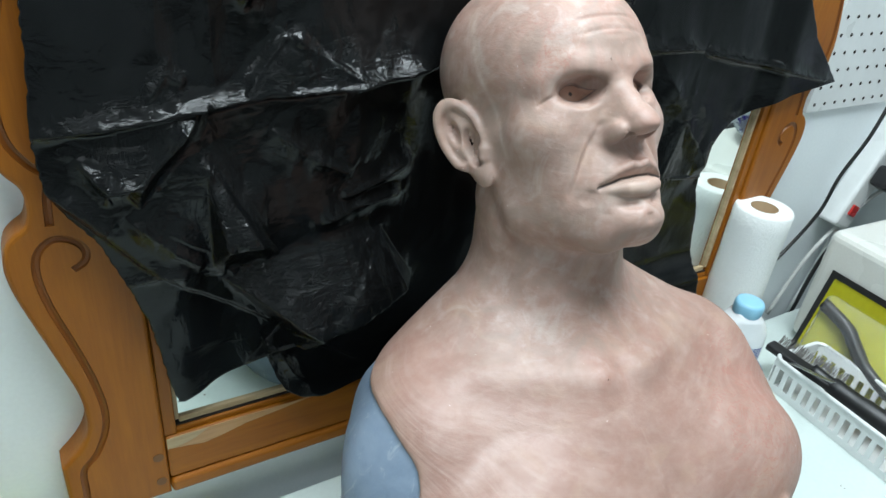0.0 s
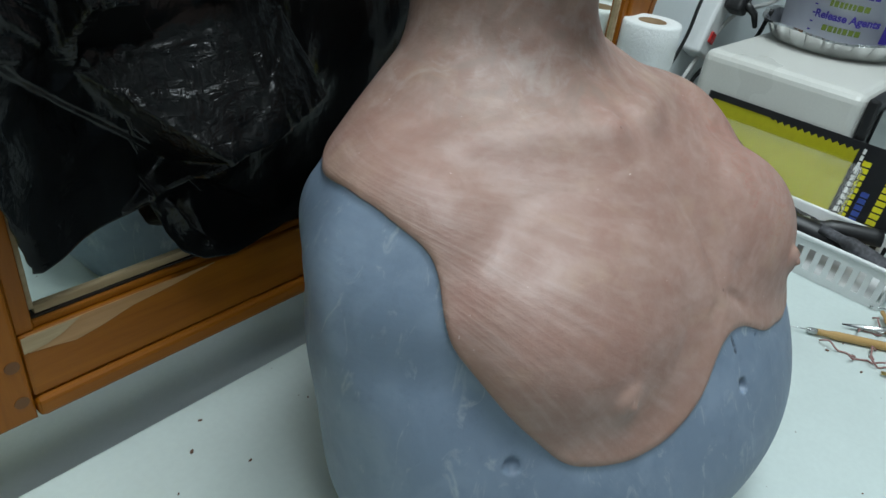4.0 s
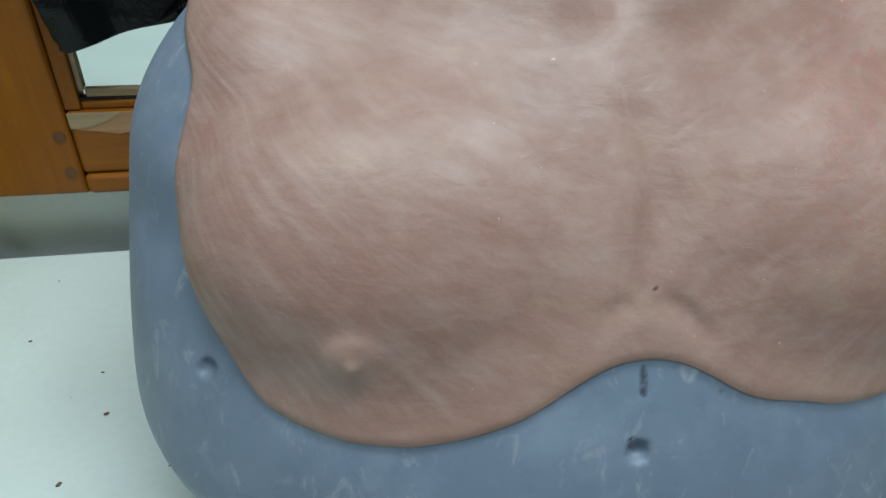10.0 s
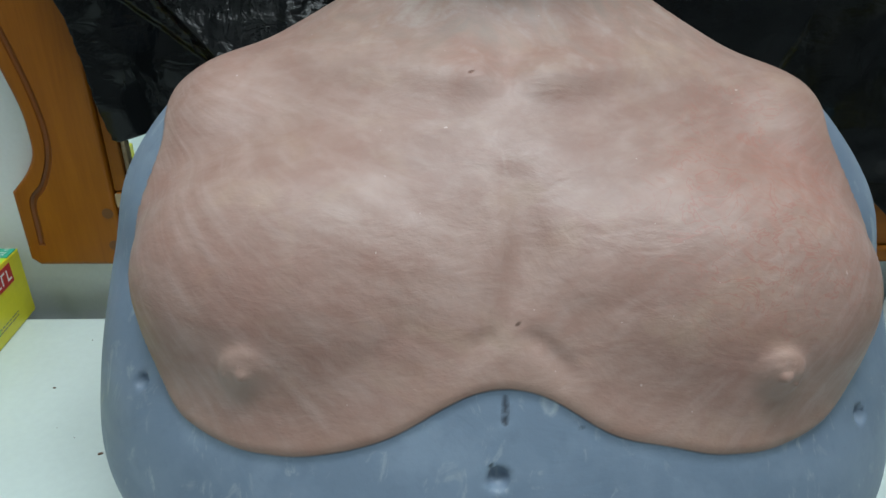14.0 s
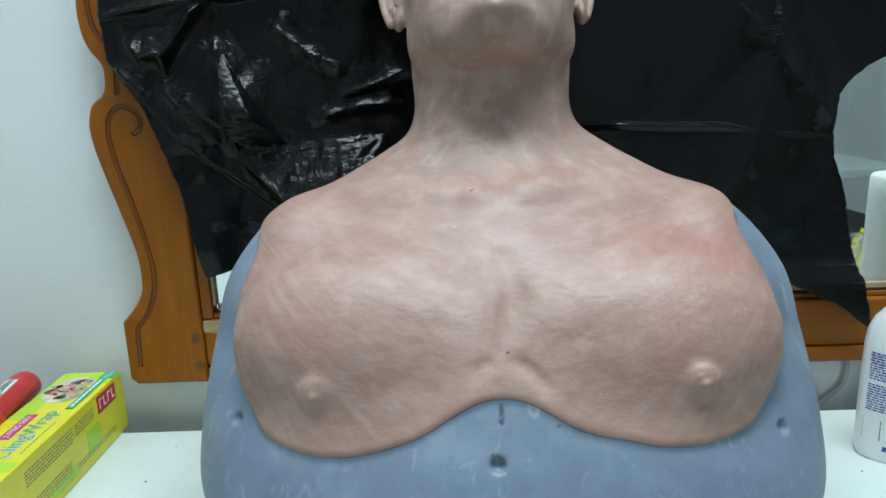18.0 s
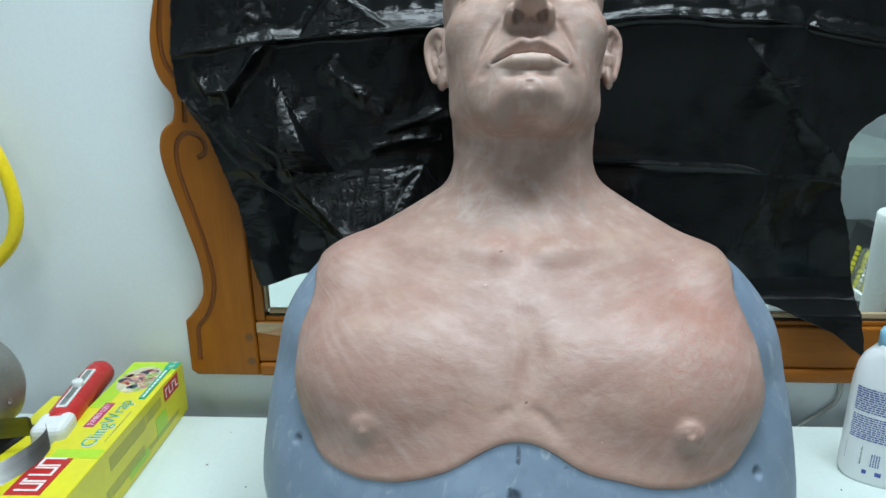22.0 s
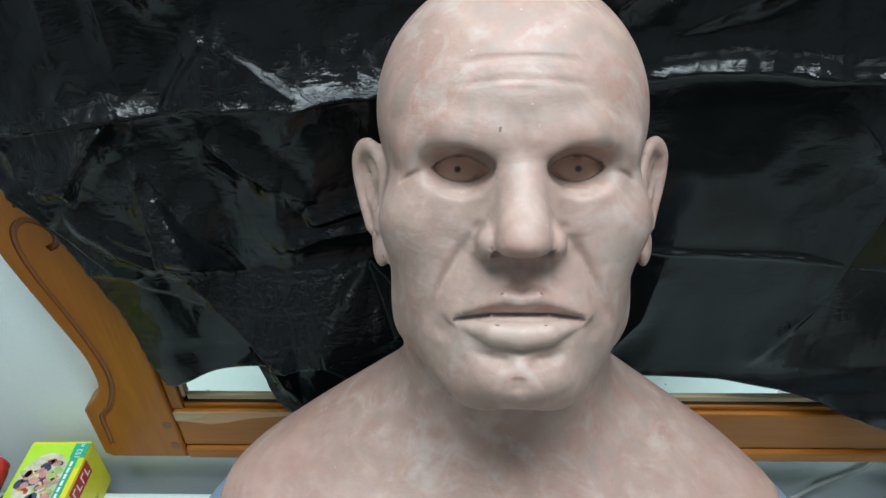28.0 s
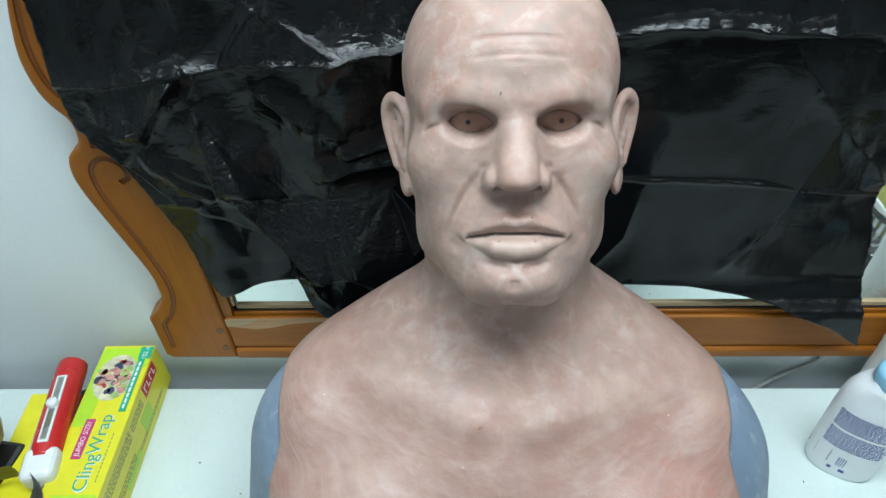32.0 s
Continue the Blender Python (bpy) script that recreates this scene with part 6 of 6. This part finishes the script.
for (x, y, z, rz, ry) in ((0.565, -0.10, 0.036, -80, 3), (0.580, -0.06, 0.030, -96, -2), (0.560, -0.02, 0.026, -84, 2), (0.595, -0.10, 0.030, -88, 4)):
    rod("wooden_modelling_tool", "worn wooden modelling tool lying in the basket", (x, y, TOP + z), turn(rz, ry), (("handle", [(-0.09, 0, 0), (-0.04, 0, 0), (0.02, 0, 0), (0.085, 0, 0)], [0.0035] * 4 + [0.0050] * 8 + [0.0030], BAMBOO),))
nb = thing("nail_file", Matrix.Translation((0.528, 0.052, TOP + 0.066)) @ turn(70, 22, 0), "narrow steel file poking out of the basket", "file")
part("blade", box(-0.060, 0.045, -0.004, 0.004, -0.0006, 0.0006, 0.0003), STEEL, nb)

# ---- tools and scraps on the bench ----
rod("clay_tool", "wooden wire-ended clay tool lying on the workbench", (0.414, -0.214, TOP + 0.0058), turn(-61), (
    ("handle", [(-0.050, 0, 0), (-0.02, 0, 0), (0.03, 0, 0), (0.055, 0, 0)], [0.0038] * 3 + [0.0052] * 7 + [0.0042] * 3, BAMBOO),
    ("ferrule", [(-0.062, 0, 0), (-0.058, 0, 0), (-0.049, 0, 0)], [0.0022] * 3 + [0.0036] * 6, STEEL),
    ("needle", [(-0.082, 0, -0.001), (-0.07, 0, 0), (-0.060, 0, 0)], [0.0005] * 4 + [0.0008] * 5, STEEL),
    ("end_ferrule", [(0.054, 0, 0), (0.060, 0, 0), (0.070, 0, 0)], [0.0040] * 4 + [0.0024] * 5, STEEL)))
rod("boxwood_tool", "small plain wooden modelling tool lying on the workbench", (0.448, -0.245, TOP + 0.0115), turn(-152, -3), (
    ("handle", [(-0.058, 0, 0), (-0.03, 0, 0), (0.02, 0, 0), (0.055, 0, 0)], [0.0026] * 3 + [0.0042] * 7 + [0.0020] * 3, BAMBOO),))
rod("brass_tool", "slim brass wire tool lying on the workbench", (0.400, -0.300, TOP + 0.0042), turn(-62), (
    ("handle", [(-0.06, 0, 0), (0.0, 0, 0), (0.09, 0, 0)], [0.0022] * 3 + [0.0038] * 6, BRASS),))
rod("brass_tool", "slim brass wire tool lying on the workbench", (0.495, -0.330, TOP + 0.0042), turn(-72), (
    ("handle", [(-0.06, 0, 0), (0.0, 0, 0), (0.09, 0, 0)], [0.0022] * 3 + [0.0038] * 6, BRASS),))
rod("steel_spatula", "steel spatula lying on the workbench", (0.545, -0.262, TOP + 0.0042), turn(-58), (
    ("handle", [(-0.07, 0, 0), (0.0, 0, 0), (0.06, 0, 0)], [0.0012] * 3 + [0.0036] * 6, STEEL),))
sh = thing("scissors", Matrix.Translation((0.505, -0.300, TOP + 0.006)) @ turn(-70), "scissors with black plastic handles lying on the workbench", "scissors")
ring = [(0.030 * math.cos(a), 0.017 * math.sin(a), 0.0) for a in (k * math.pi / 10 for k in range(21))]
part("handle_loop", tube(ring, 0.0045, 10), BLACK, sh, smooth=True)
part("handle_loop", tube([(x + 0.022, y - 0.040, z + 0.001) for x, y, z in ring], 0.0045, 10), BLACK, sh, smooth=True)
part("blade", tube([(-0.028, -0.004, 0), (-0.07, -0.016, 0), (-0.13, -0.030, 0)], [0.005, 0.006, 0.001], 8, flat=0.25), STEEL, sh, smooth=True)
# curled pink trimmings
TRIM = stuff("pink_trimming", (0.36, 0.19, 0.17), 0.6)
rng = random.Random(11)
for k in range(11):
    cx, cy = 0.415 + rng.uniform(-0.035, 0.04), -0.245 + rng.uniform(-0.045, 0.03)
    pts, a = [], rng.uniform(0, 6.28)
    x, y = cx, cy
    for i in range(9):
        pts.append((x, y, TOP + 0.0014 + max(0, 0.008 * math.sin(i * 0.7 + k))))
        a += rng.uniform(-0.9, 0.9)
        x, y = x + 0.0055 * math.cos(a), y + 0.0055 * math.sin(a)
    tagged(link_bm("silicone_trimming", tube(smooth_line(pts, 3), 0.0011, 6), TRIM, True), "thin curled pink silicone trimming on the workbench", "trimming", group="trimmings on the bench")
# crumbs
CRUMB = stuff("clay_crumb", (0.16, 0.09, 0.06), 0.8)
bm = bmesh.new()
spots = [(-0.206, 0.186), (-0.299, -0.034), (-0.23, 0.16), (-0.26, 0.13), (-0.20, 0.12), (-0.24, 0.05), (-0.28, 0.02), (0.40, -0.20), (0.37, -0.19), (0.385, -0.215), (-0.35, 0.10), (-0.29, 0.06), (0.36, -0.23)]
for k in range(90):
    x, y = spots[k] if k < len(spots) else (rng.uniform(-0.40, 0.48), rng.uniform(-0.40, 0.20))
    s = rng.uniform(0.0009, 0.0019) if k < len(spots) else rng.uniform(0.0003, 0.0010)
    q = bmesh.ops.create_icosphere(bm, subdivisions=1, radius=s, matrix=Matrix.Translation((x, y, TOP + s * 0.5)) @ turn(rng.uniform(0, 180)) @ Matrix.Diagonal((1.6, 0.9, 0.6, 1)))
tagged(link_bm("clay_crumbs", bm, CRUMB), "brown crumbs of clay scattered over the workbench", "crumbs", kind="stuff")
# red and white sachets at the end of the bench
for k, (x, y, rz, mt) in enumerate(((0.665, -0.225, 20, RED), (0.70, -0.205, 35, WHITE), (0.69, -0.255, 10, WHITE))):
    s = thing("small_packet", Matrix.Translation((x, y, TOP + 0.0004)) @ turn(rz, 0, 0), "small red and white packet standing on the workbench", "packet", group="packets")
    part("packet", box(-0.016, 0.016, -0.006, 0.006, 0.0, 0.062, 0.003), mt, s)
    part("band", box(-0.0164, 0.0164, -0.0064, 0.0064, 0.030, 0.042, 0.003), RED if mt is WHITE else WHITE, s)


# ---- motor and yellow hose ----
def motor():
    m = thing("electric_motor", pose(-0.613, 0.020, TOP, 0, 0, -8), "grey finned electric motor on a black base", "motor")
    part("base", box(-0.10, 0.060, -0.075, 0.085, 0.0004, 0.056, 0.006), BLACK, m)
    bm = lathe([(0, -0.090), (0.050, -0.090), (0.060, -0.080), (0.062, 0.060), (0.060, 0.075), (0.050, 0.088), (0.030, 0.094), (0, 0.094)], 48)
    bm.transform(pose(0, 0, 0.114, -90, 0, 0))
    part("casing", bm, CAST, m, smooth=True)
    for k in range(10):
        a = radians(-60 + k * 13)
        part("fin", fin_at(a), CAST, m)
    part("screw", lathe([(0.0035, 0), (0.0035, 0.002), (0, 0.003)], 12, m=pose(0.0600, 0.05, 0.105, 0, 85, 0)), STEEL, m)


def fin_at(a):
    bm = box(-0.0016, 0.0016, -0.075, 0.010, 0.058, 0.067)
    bm.transform(Matrix.Translation((0, 0, 0.114)) @ Matrix.Rotation(a, 4, "Y"))
    return bm


motor()
hose = thing("air_hose", (-0.593, 0.20, 0.988), "yellow rubber air hose with a brass fitting on the wall", "hose")
part("hose", tube([Vector(p) - Vector((-0.575, 0.20, 1.0)) for p in smooth_line([(-0.72, 0.235, 1.32), (-0.66, 0.225, 1.22), (-0.600, 0.215, 1.125), (-0.582, 0.21, 1.06), (-0.588, 0.205, 1.015), (-0.612, 0.20, 0.985), (-0.632, 0.195, 0.973)], 8)], 0.0085, 14), HOSE, hose, smooth=True)
part("fitting", tube([(-0.055, -0.0045, -0.029), (-0.066, -0.006, -0.034), (-0.085, -0.008, -0.040)], [0.0115, 0.0115, 0.009], 12), BRASS, hose, "knurled brass fitting", smooth=True)
cable([(-0.60, 0.175, TOP + 0.004), (-0.565, 0.150, TOP + 0.006), (-0.535, 0.195, TOP + 0.006), (-0.52, 0.203, TOP + 0.004)], 0.0045, RUBBER, "black rubber cable lying behind the cartons")

# ---- far side of the workshop, seen in the mirror ----
far = thing("side_table", (1.15, -2.2, 0), "white folding table across the workshop", "table")
part("tabletop", box(-0.7, 0.7, -0.4, 0.4, 0.70, 0.74, 0.005), TABLE, far)
for lx in (-0.65, 0.65):
    for ly in (-0.35, 0.35):
        part("leg", box(lx - 0.02, lx + 0.02, ly - 0.02, ly + 0.02, 0, 0.70), STEEL, far)
tb = thing("blue_tray", (1.0, -2.1, 0.7404), "blue plastic box on the side table", "box")
part("tray", box(-0.07, 0.07, -0.05, 0.05, 0.0, 0.06, 0.008), stuff("blue_plastic", (0.03, 0.07, 0.30), 0.35), tb)
sc2 = thing("dark_case", (1.3, -2.25, 0.7404), "dark carrying case on the side table", "case")
part("body", box(-0.10, 0.10, -0.08, 0.08, 0.0, 0.20, 0.01), BLACK, sc2)
part("label_panel", box(-0.06, 0.06, 0.0805, 0.0815, 0.08, 0.14), RED_PRINT, sc2)
